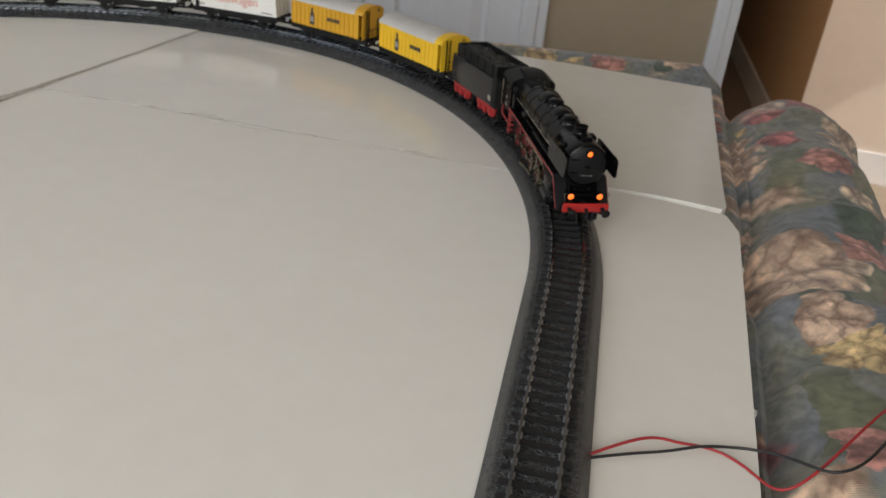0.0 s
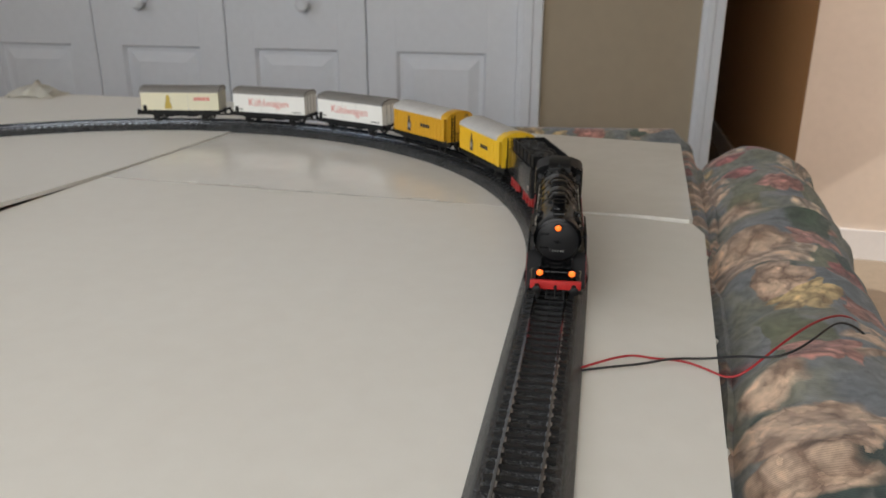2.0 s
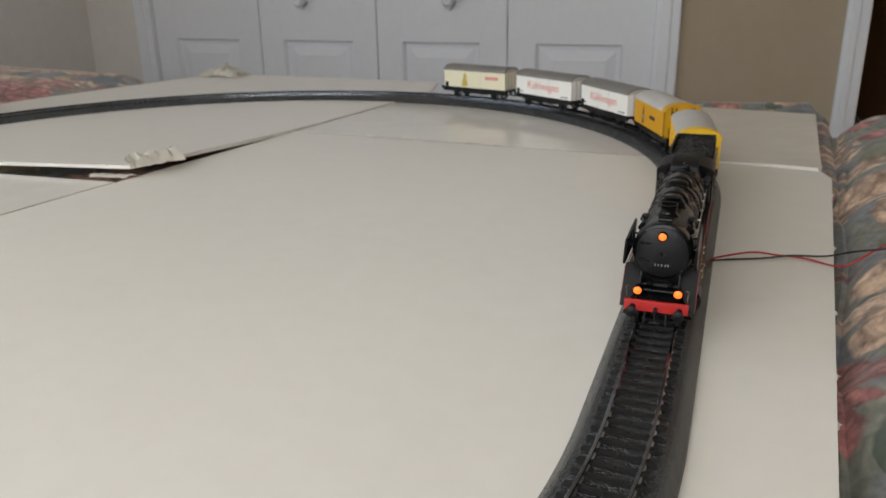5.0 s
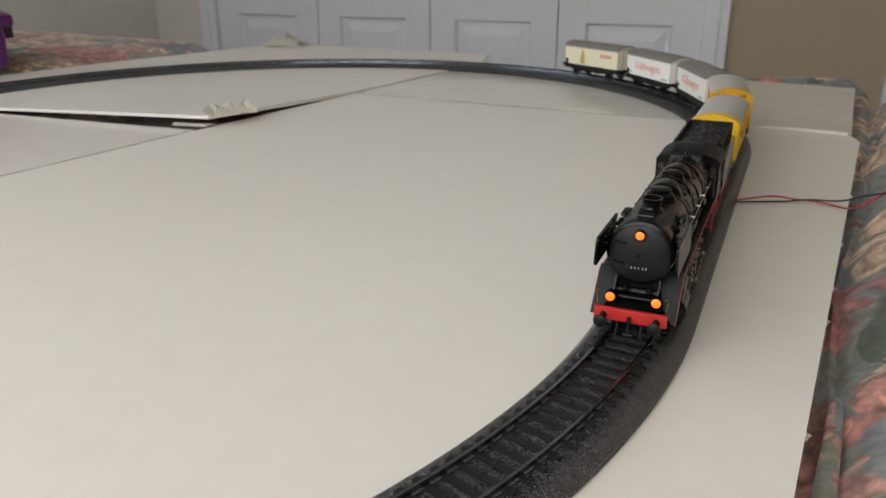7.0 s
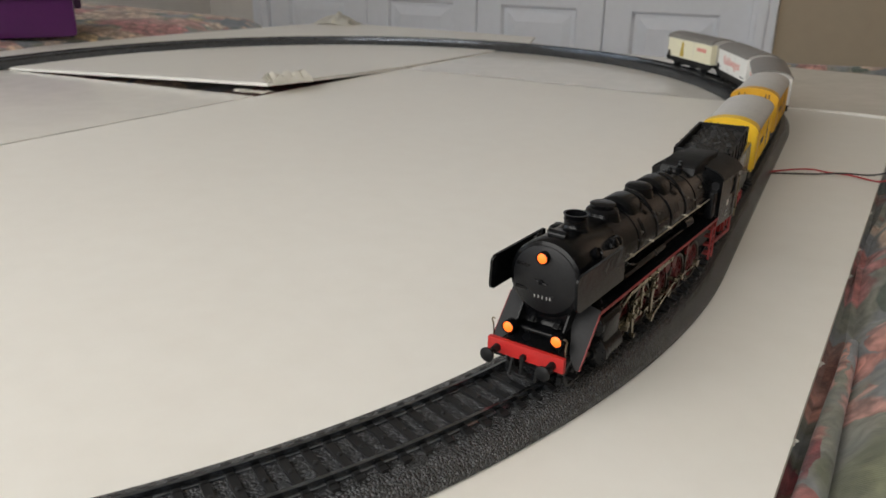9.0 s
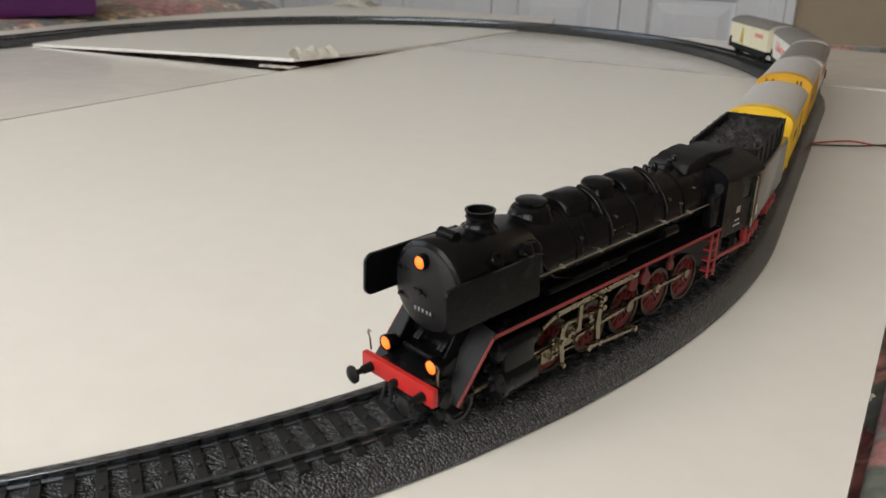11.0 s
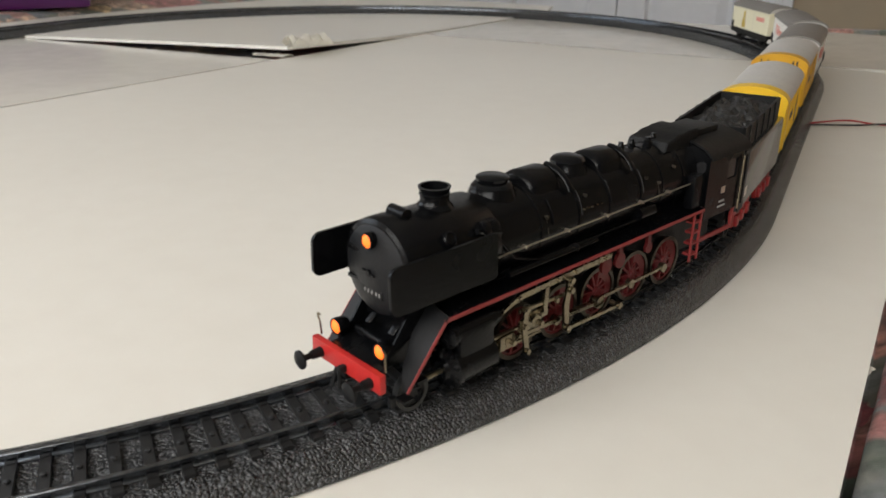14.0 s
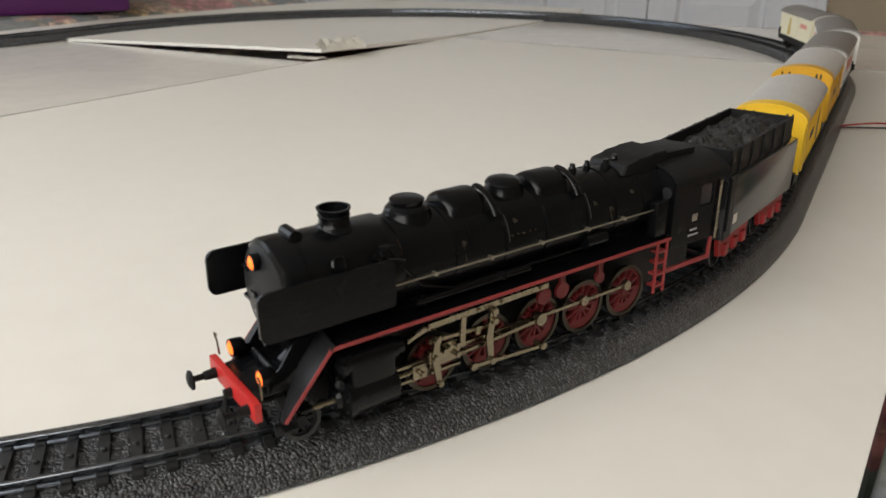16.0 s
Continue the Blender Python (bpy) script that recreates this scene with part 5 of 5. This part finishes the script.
    bm = prism(bmesh.new(), [(-27, 45.0), (-28.4, 48.0), (-33, 48.6), (-34.2, 49.4), (-39, 49.6), (-40.2, 50.0), (-47, 50.2), (-47, 44)], -7.4, 7.4, MM)
    bmesh.ops.bevel(bm, geom=bm.edges[:], offset=0.35 * MM, segments=2, affect="EDGES")
    part("roof_step", bm, BLACK_MATT, e, "stepped plating before the cab roof")
    bm = box(bmesh.new(), -66, -42, -15, 15, 20.5, 22, k=MM)
    box(bm, -48, -43, -10, 10, 22, 43, 0.6, k=MM)
    part("cab_floor", bm, BLACK_MATT, e, smooth=False)
    for s in (1, -1):
        for x, z, l in ((36, 4.5, 5), (18, 6.5, 4), (-12, 5.5, 6), (-18, 3.0, 5), (-28, 6.0, 5)):
            y = s * math.sqrt(max(BR * BR - z * z, 1))
            bm = rod(bmesh.new(), (x, y, BZ + z), (x - 0.6, y + s * 0.9, BZ + z - l), 0.22, n=8, k=MM)
            rod(bm, (x, y - s * 0.5, BZ + z), (x, y + s * 0.9, BZ + z), 0.5, n=10, k=MM)
            part("boiler_valve", bm, TYRE, e)
        bm = rod(bmesh.new(), (-8, s * 11.4, BZ - 5.5), (-16, s * 11.4, BZ - 5.5), 2.3, n=16, k=MM)
        rod(bm, (-16, s * 11.4, BZ - 5.5), (-17.2, s * 11.4, BZ - 5.5), 1.4, n=12, k=MM)
        part("air_pump", bm, BLACK, e)
        bm = rod(bmesh.new(), (52, s * 12.5, 27.6), (14, s * 12.5, 27.6), 1.1, n=14, k=MM)
        part("air_reservoir", bm, BLACK, e)
        bm = bmesh.new()
        pp = [(56, s * 12.0, BZ + 4), (50, s * 12.9, BZ - 3), (40, s * 12.6, BZ - 6.5), (-6, s * 12.6, BZ - 6.5)]
        for a, b in zip(pp, pp[1:]):
            rod(bm, a, b, 0.45, n=8, k=MM)
        part("steam_pipe", bm, BLACK, e)
        for x in (88.6, 84.2):
            part("front_step", box(bmesh.new(), x - 1.6, x + 1.6, min(s * 11.5, s * 15.0), max(s * 11.5, s * 15.0), 5.6 if x > 86 else 9.4, 6.3 if x > 86 else 10.1, k=MM), BLACK_MATT, e, smooth=False)
    # wheels
    for i, x in enumerate(AXLES):
        for s in (1, -1):
            put_wheel(DRIVER, e, x, s, 8.0, 0.0, 128 if s > 0 else 218, "driving_wheel")
    for s in (1, -1):
        put_wheel(PONY, e, 84, s, 4.6, 0.0, 0, "leading_wheel")
    rods = []
    for s in (1, -1):
        bm = box(bmesh.new(), -37.4, 37.4, -0.45, 0.45, -0.55, 0.55, 0.15, k=MM)
        for x in (37.4, 18.7, 0, -18.7, -37.4):
            rod(bm, (x, -0.9, 0), (x, 0.9, 0), 1.55, n=14, k=MM)
        c = part("coupling_rod", bm, STEEL, e, "bright coupling rod")
        bm = box(bmesh.new(), 0, 41, -0.45, 0.45, -0.6, 0.6, 0.15, k=MM)
        rod(bm, (0, -0.9, 0), (0, 0.9, 0), 1.9, n=14, k=MM)
        rod(bm, (41, -0.9, 0), (41, 0.9, 0), 1.3, n=14, k=MM)
        m = part("main_rod", bm, STEEL, e, "bright main driving rod")
        bm = box(bmesh.new(), -2.5, 3.2, -1.3, 1.3, -2.2, 2.2, 0.4, k=MM)
        rod(bm, (2, 0, 0), (14, 0, 0), 0.7, n=10, k=MM)
        h = part("crosshead", bm, STEEL, e)
        bm = box(bmesh.new(), 0, 25, -0.4, 0.4, -0.55, 0.55, 0.1, k=MM)
        for x in (0, 25):
            rod(bm, (x, -0.8, 0), (x, 0.8, 0), 1.1, n=12, k=MM)
        rod(bm, (0, -s * 3.0, 0), (0, s * 0.9, 0), 0.8, n=12, k=MM)
        q = part("eccentric_rod", bm, STEEL, e)
        rods.append((s, c, m, h, q))
    return e, rods


def tender():
    e = thing("tender", "black locomotive tender with coal and red underframe", "tender", "model train")
    bm = box(bmesh.new(), -40, 38, -15.4, 15.4, 13.0, 35.0, 1.2, k=MM)
    body = part("tank", bm, BLACK_GLOSS, e, "satin black tender side")
    for s in (1, -1):
        part("side_marking", box(bmesh.new(), 25, 29, s * 15.46 - 0.05, s * 15.46 + 0.05, 17, 20.5, k=MM), BRASS, body, smooth=False)
        part("front_panel", box(bmesh.new(), 30.5, 38.1, s * 15.5 - 0.2, s * 15.5 + 0.2, 13.2, 36.4, 0.1, k=MM), BLACK_MATT, body, "matt black front corner panel", smooth=False)
        part("grab_rail", rod(bmesh.new(), (37.2, s * 16.0, 17), (37.2, s * 16.0, 36), 0.35, n=8, k=MM), BLACK_MATT, body)
    bm = bmesh.new()
    for x0, x1, y0, y1 in ((-36, 32, -13.2, -12.2), (-36, 32, 12.2, 13.2), (31, 32, -13.2, 13.2), (-36, -35, -13.2, 13.2)):
        box(bm, x0, x1, y0, y1, 34.4, 44.0, k=MM)
    part("bunker", bm, BLACK_MATT, e, smooth=False)
    for x in (-24, -12, 0, 12, 24):
        for s in (1, -1):
            part("bunker_rib", box(bmesh.new(), x - 0.5, x + 0.5, s * 13.5 - 0.3, s * 13.5 + 0.3, 35, 44, k=MM), BLACK_MATT, e, smooth=False)
    bm = bmesh.new()
    nx, ny = 40, 16
    g = [[bm.verts.new(((-35 + 66 * i / nx) * MM, (-12.1 + 24.2 * j / ny) * MM, (40.2 + 2.6 * noise.noise((i * 0.21, j * 0.3, 2)) + 1.6 * noise.noise((i * 0.9, j * 0.9, 5)) + 2.2 * math.sin(math.pi * j / ny)) * MM)) for j in range(ny + 1)] for i in range(nx + 1)]
    for i in range(nx):
        for j in range(ny):
            bm.faces.new((g[i][j], g[i + 1][j], g[i + 1][j + 1], g[i][j + 1]))
    part("coal", bm, COAL, e, "black coal load", smooth=False)
    bm = box(bmesh.new(), -42, 38, -11, 11, 9.0, 13.2, k=MM)
    part("underframe", bm, BLACK_MATT, e, smooth=False)
    for c in (-22, 20):
        for s in (1, -1):
            bm = prism(bmesh.new(), [(c - 15, 10.8), (c - 13, 5.2), (c - 4, 5.2), (c - 2, 8.0), (c + 2, 8.0), (c + 4, 5.2), (c + 13, 5.2), (c + 15, 10.8), (c + 15, 12.6), (c - 15, 12.6)], s * 12.8 - 0.8, s * 12.8 + 0.8, MM)
            b = part("bogie_frame", bm, BOGIE_RED, e, "red bogie side frame", smooth=False)
            for x in (c - 9, c, c + 9):
                part("axle_box", box(bmesh.new(), x - 1.8, x + 1.8, s * 14.0 - 0.9, s * 14.0 + 0.9, 5.0, 9.4, 0.4, k=MM), BOGIE_RED, b)
        for x in (c - 9, c + 9):
            for s in (1, -1):
                put_wheel(SMALL, e, x, s, 5.4, TENDER_AT, 0)
    for s in (1, -1):
        bm = rod(bmesh.new(), (-41, s * 10.1, 12.0), (-46, s * 10.1, 12.0), 1.2, n=12, k=MM)
        rod(bm, (-45.6, s * 10.1, 12.0), (-46.6, s * 10.1, 12.0), 2.4, n=16, k=MM)
        part("buffer", bm, BLACK_MATT, e)
    bm = box(bmesh.new(), -50, -40, -1.5, 1.5, 6, 8, 0.4, k=MM)
    box(bm, 36, 45, -2, 2, 9, 11, 0.4, k=MM)
    part("coupling", bm, BLACK_MATT, e)
    return e


# ---- wagons ----
def arch(half, z0, rise, n=14):
    return [(half * math.cos(math.pi * i / n), z0 + rise * math.sin(math.pi * i / n)) for i in range(n + 1)]


def running_gear(w, offset):
    """Underframe, wheels, axle guards, buffers and couplings under a two-axle wagon."""
    bm = box(bmesh.new(), -47, 47, -12.5, 12.5, 10.6, 13.0, k=MM)
    for s in (1, -1):
        box(bm, -47, 47, s * 14.0 - 0.7, s * 14.0 + 0.7, 8.8, 13.8, k=MM)
        box(bm, -20, 20, s * 11.5 - 0.7, s * 11.5 + 0.7, 6.6, 10.0, k=MM)
    part("underframe", bm, BLACK_MATT, w, smooth=False)
    for x in (-29, 29):
        for s in (1, -1):
            bm = prism(bmesh.new(), [(x - 6, 10.4), (x - 2.4, 3.4), (x + 2.4, 3.4), (x + 6, 10.4), (x + 4, 10.4), (x, 7.2), (x - 4, 10.4)], s * 12.6 - 0.5, s * 12.6 + 0.5, MM)
            box(bm, x - 1.9, x + 1.9, s * 13.4 - 1.0, s * 13.4 + 1.0, 3.6, 7.2, 0.4, k=MM)
            box(bm, x - 7.5, x + 7.5, s * 13.2 - 0.5, s * 13.2 + 0.5, 7.6, 8.6, 0.2, k=MM)
            part("axle_guard", bm, BLACK_MATT, w, smooth=False)
            put_wheel(SMALL, w, x, s, 5.4, offset, 0)
    for x in (-47, 47):
        d = 1 if x > 0 else -1
        for s in (1, -1):
            bm = rod(bmesh.new(), (x, s * 10.1, 12.0), (x + d * 5, s * 10.1, 12.0), 1.2, n=12, k=MM)
            rod(bm, (x + d * 5, s * 10.1, 12.0), (x + d * 6, s * 10.1, 12.0), 2.4, n=16, k=MM)
            part("buffer", bm, BLACK_MATT, w)
        bm = box(bmesh.new(), min(x - d * 6, x + d * 10), max(x - d * 6, x + d * 10), -1.2, 1.2, 6.0, 7.6, 0.3, k=MM)
        box(bm, min(x + d * 7, x + d * 10.5), max(x + d * 7, x + d * 10.5), -3.2, 3.2, 6.4, 9.0, 0.3, k=MM)
        part("coupling", bm, BLACK_MATT, w)
    for s in (1, -1):
        bm = bmesh.new()
        for x in (-14, 12):
            box(bm, x - 5, x + 5, s * 13.6 - 0.4, s * 13.6 + 0.4, 6.2, 6.9, k=MM)
            for k in (-4.6, 4.6):
                box(bm, x + k - 0.3, x + k + 0.3, s * 13.6 - 0.3, s * 13.6 + 0.3, 6.4, 10.4, k=MM)
        part("step_board", bm, BLACK_MATT, w, smooth=False)


def body_ribs(w, x0, x1, paint, pitch, z0, z1):
    for s in (1, -1):
        x = x0
        while x <= x1 + 0.01:
            part("side_rib", box(bmesh.new(), x - 0.45, x + 0.45, s * 15.4 - 0.35, s * 15.4 + 0.35, z0, z1, k=MM), paint, w, smooth=False)
            x += pitch


def yellow_wagon(paint, label, offset):
    w = thing("freight_wagon", label, "wagon", "model train")
    running_gear(w, offset)
    bm = box(bmesh.new(), -46, 35.3, -15.2, 15.2, 13.4, 35.6, 0.3, k=MM)
    prism(bm, arch(15.2, 35.5, 6.6), -46, -45, MM, axis="x")
    body = part("body", bm, paint, w, smooth=False)
    body_ribs(w, -45.4, 31.6, paint, 77 / 14, 13.4, 35.2)
    body_ribs(w, -45.4, 31.6, BLACK_MATT, 77 / 14, 10.6, 13.3)
    bm = prism(bmesh.new(), arch(16.0, 35.2, 7.4, 20) + [(x, z) for x, z in reversed(arch(15.2, 35.0, 6.4, 20))], -46.6, 33.5, MM, axis="x")
    part("roof", bm, ROOF_GREY, w, "curved pale grey roof")
    # open brakeman's platform with a high yellow hood
    bm = prism(bmesh.new(), [(15.6, 13)] + arch(15.6, 36.2, 6.0, 20) + [(-15.6, 13)], 42.4, 43.2, MM, axis="x")
    part("end_wall", bm, paint, w, smooth=False)
    bm = prism(bmesh.new(), arch(16.2, 36.0, 7.2, 20) + [(x, z) for x, z in reversed(arch(15.4, 36.0, 6.2, 20))], 33.6, 43.7, MM, axis="x")
    part("platform_hood", bm, paint, w, "yellow hood over the end platform")
    for s in (1, -1):
        part("hood_side", box(bmesh.new(), 33.6, 38.6, s * 15.8 - 0.35, s * 15.8 + 0.35, 13.4, 35.9, k=MM), paint, w, smooth=False)
    for y in (7.4, 9.6):
        part("vent_slot", box(bmesh.new(), 43.1, 43.4, y - 0.5, y + 0.5, 36.6, 39.4, k=MM), PRINT_BLACK, w, smooth=False)
    bm = box(bmesh.new(), 32, 47, -14, 14, 11.4, 13.2, k=MM)
    part("platform", bm, BLACK_MATT, w, smooth=False)
    bm = bmesh.new()
    for y in (-13, -5, 5, 13):
        rod(bm, (46.2, y, 13), (46.2, y, 22), 0.35, n=6, k=MM)
    rod(bm, (46.2, -13, 22), (46.2, 13, 22), 0.35, n=6, k=MM)
    part("platform_railing", bm, BLACK_MATT, w)
    for s in (1, -1):
        bm = bmesh.new()
        for y in (6.6, 10.4):
            box(bm, 43.2, 44.0, y * s - 0.35, y * s + 0.35, 13, 39.6 if s < 0 else 30, k=MM)
        for k in range(8 if s < 0 else 6):
            box(bm, 43.3, 43.9, min(s * 6.6, s * 10.4), max(s * 6.6, s * 10.4), 15 + k * 3 - 0.25, 15 + k * 3 + 0.25, k=MM)
        part("ladder", bm, BLACK_MATT, w, "narrow black ladder", smooth=False)
        # maker's name and emblem as plain shapes
        side = s * 15.8
        for k, (a, b) in enumerate(((6, 9), (9.6, 12), (12.6, 14.6), (15.2, 17), (17.6, 21))):
            part("name_bar", box(bmesh.new(), (5 - a if s < 0 else a - 5), (5 - b if s < 0 else b - 5), side - 0.05, side + 0.05, 23, 26.4, k=MM) if s > 0 else box(bmesh.new(), 5 - b + 16, 5 - a + 16, side - 0.05, side + 0.05, 23, 26.4, k=MM), PRINT_BLACK, body, smooth=False)
        ex = -19
        bm = prism(bmesh.new(), [(ex - 2.6, 16), (ex + 2.6, 16), (ex + 2.6, 25), (ex + 1.2, 28), (ex + 1.2, 32), (ex - 1.2, 32), (ex - 1.2, 28), (ex - 2.6, 25)], side - 0.05, side + 0.05, MM)
        part("emblem", bm, PRINT_BLACK, body, "dark bottle-shaped emblem", smooth=False)
        part("emblem_patch", box(bmesh.new(), ex - 2.0, ex + 2.0, side + s * 0.06 - 0.05, side + s * 0.06 + 0.05, 19, 24, k=MM), PRINT_WHITE, body, smooth=False)
    return w


def van(paint, label, roof, offset, marks):
    w = thing("freight_wagon", label, "wagon", "model train")
    running_gear(w, offset)
    bm = box(bmesh.new(), -46.5, 46.5, -15.0, 15.0, 13.8, 35.2, 0.4, k=MM)
    body = part("body", bm, paint, w, smooth=False)
    for x0, x1 in ((-46.5, -45.6), (45.6, 46.5)):
        bm = prism(bmesh.new(), arch(15.0, 35.1, 5.4), x0, x1, MM, axis="x")
        part("end_gable", bm, ROOF_GREY, w, smooth=False)
    for s in (1, -1):
        for x in (-46.7, 46.7):
            for y in (-7.5, 0, 7.5):
                if s > 0:
                    part("end_post", box(bmesh.new(), x - 0.4, x + 0.4, y - 0.6, y + 0.6, 12.8, 37, k=MM), ROOF_GREY, w, smooth=False)
        part("door_outline", box(bmesh.new(), -10.2, -9.8, s * 15.08 - 0.05, s * 15.08 + 0.05, 13.4, 34.6, k=MM), ROOF_GREY, body, smooth=False)
        part("door_outline", box(bmesh.new(), 9.8, 10.2, s * 15.08 - 0.05, s * 15.08 + 0.05, 13.4, 34.6, k=MM), ROOF_GREY, body, smooth=False)
        part("side_step", box(bmesh.new(), -44, -40, s * 15.6 - 0.5, s * 15.6 + 0.5, 13.0, 20.0, 0.2, k=MM), BLACK_MATT, w)
    bm = prism(bmesh.new(), arch(15.9, 34.8, 6.4, 20) + [(x, z) for x, z in reversed(arch(15.1, 34.6, 5.4, 20))], -47.2, 47.2, MM, axis="x")
    part("roof", bm, roof, w, "curved grey roof")
    marks(body)
    return w


def word_marks(body):
    for s in (1, -1):
        t = lettering("K\u00fchlwagen", 0.0120, PRINT_RED, "lettering")
        t.parent = body
        t.matrix_basis = pose(0, s * 15.1 * MM, 25.2 * MM, 90, 0, 180 if s > 0 else 0)
        for x0, x1, z in ((-42, -34, 17), (30, 42, 16.4)):
            part("stencil_bar", box(bmesh.new(), x0, x1, s * 15.06 - 0.05, s * 15.06 + 0.05, z - 0.5, z + 0.5, k=MM), PRINT_BLACK, body, smooth=False)


def emblem_marks(body):
    for s in (1, -1):
        y = s * 15.08
        for x0, x1 in ((17, 21), (21.6, 26), (26.6, 31), (31.6, 36)):
            part("name_bar", box(bmesh.new(), -x1 if s > 0 else x0, -x0 if s > 0 else x1, y - 0.05, y + 0.05, 25.4, 29.4, k=MM), PRINT_RED, body, smooth=False)
        ex = s * 14
        bm = prism(bmesh.new(), [(ex - 4.4, 15.6), (ex + 4.4, 15.6), (ex + 4.0, 20), (ex + 2.4, 24), (ex + 2.6, 29), (ex + 0.8, 32.5), (ex - 1.6, 31), (ex - 2.4, 26), (ex - 4.0, 21)], y - 0.05, y + 0.05, MM)
        part("emblem", bm, PRINT_GOLD, body, "gold and green emblem", smooth=False)


TENDER_AT, WAGON_AT = -0.112, (-0.2155, -0.3310, -0.4465, -0.5620, -0.6775)
ENGINE, RODS = engine()
TENDER = tender()
TRAIN = [(ENGINE, 0.0, 0.034, 0.0045), (TENDER, TENDER_AT, 0.020, 0.0)]
for paint, label, at in ((YELLOW, "bright yellow model freight wagon with grey roof and end platform", WAGON_AT[0]),
                         (YELLOW_DEEP, "deep yellow model freight wagon with grey roof and end platform", WAGON_AT[1])):
    TRAIN.append((yellow_wagon(paint, label, at), at, 0.029, 0.0))
TRAIN.append((van(WAGON_WHITE, "white model refrigerator van with red lettering", ROOF_DARK, WAGON_AT[2], word_marks), WAGON_AT[2], 0.029, 0.0))
TRAIN.append((van(WAGON_WHITE, "white model refrigerator van with red lettering", ROOF_DARK, WAGON_AT[3], word_marks), WAGON_AT[3], 0.029, 0.0))
TRAIN.append((van(WAGON_CREAM, "cream model van with gold emblem, last of the train", ROOF_DARK, WAGON_AT[4], emblem_marks), WAGON_AT[4], 0.029, 0.0))
sleepers()

# ---- what moves ----
RUN = [(0, -0.272), (0.5, -0.240), (1.5, -0.177), (3.5, -0.053), (4, -0.021), (7, 0.157), (8.5, 0.242), (9, 0.266), (10, 0.309), (11.3, 0.3436),
       (12, 0.3465), (12.5, 0.3490), (14, 0.3495), (14.5, 0.3549), (15, 0.3671), (15.5, 0.3772), (16, 0.3880)]


def run_at(t):
    """Distance of the engine along the line: a monotone smooth curve through RUN."""
    n = len(RUN)
    sl = [(RUN[i + 1][1] - RUN[i][1]) / (RUN[i + 1][0] - RUN[i][0]) for i in range(n - 1)]
    g = [sl[0]] + [2 * sl[i - 1] * sl[i] / max(sl[i - 1] + sl[i], 1e-9) for i in range(1, n - 1)] + [sl[-1]]
    for i in range(n - 1):
        (t0, d0), (t1, d1) = RUN[i], RUN[i + 1]
        if t <= t1:
            h = t1 - t0
            s = (t - t0) / h
            return (2 * s**3 - 3 * s**2 + 1) * d0 + (s**3 - 2 * s**2 + s) * h * g[i] + (-2 * s**3 + 3 * s**2) * d1 + (s**3 - s**2) * h * g[i + 1]
    return RUN[-1][1]


def motions():
    times = [i * 0.1 for i in range(161)]
    go = [run_at(t) for t in times]
    for ob, at, half, ahead in TRAIN:
        walk(ob, [(t, on_line(d + at, half, ahead)) for t, d in zip(times, go)])
    for w, x, side, radius, at, phase in TURNING:
        flip = 180 if side > 0 else 0
        walk(w, [(t, pose(x * MM, side * 9.4 * MM, radius * MM, 0, math.degrees(d / (radius * MM)) + phase, 0) @ pose(0, 0, 0, 0, 0, flip)) for t, d in zip(times, go)])
    for s, coupling, main, cross, ecc in RODS:
        rows = [[], [], [], []]
        for t, d in zip(times, go):
            th = d / (8.0 * MM) + radians(128 if s > 0 else 218)
            px, pz = AXLES[2] + 3.4 * math.sin(th), 8.0 + 3.4 * math.cos(th)
            cx = px + math.sqrt(41**2 - (pz - 8.6) ** 2)
            rows[0].append((t, pose(px * MM, s * 12.2 * MM, pz * MM)))
            rows[1].append((t, pose(px * MM, s * 13.6 * MM, pz * MM, 0, -math.degrees(math.atan2(8.6 - pz, cx - px)), 0)))
            rows[2].append((t, pose(cx * MM, s * 13.0 * MM, 8.6 * MM)))
            ex, ez = AXLES[2] + 4.8 * math.sin(th + 2.0), 8.0 + 4.8 * math.cos(th + 2.0)
            rows[3].append((t, pose(ex * MM, s * 16.6 * MM, ez * MM, 0, -math.degrees(math.atan2(5.6 - ez, 29.8 - ex)), 0)))
        for ob, r in zip((coupling, main, cross, ecc), rows):
            walk(ob, r)


motions()
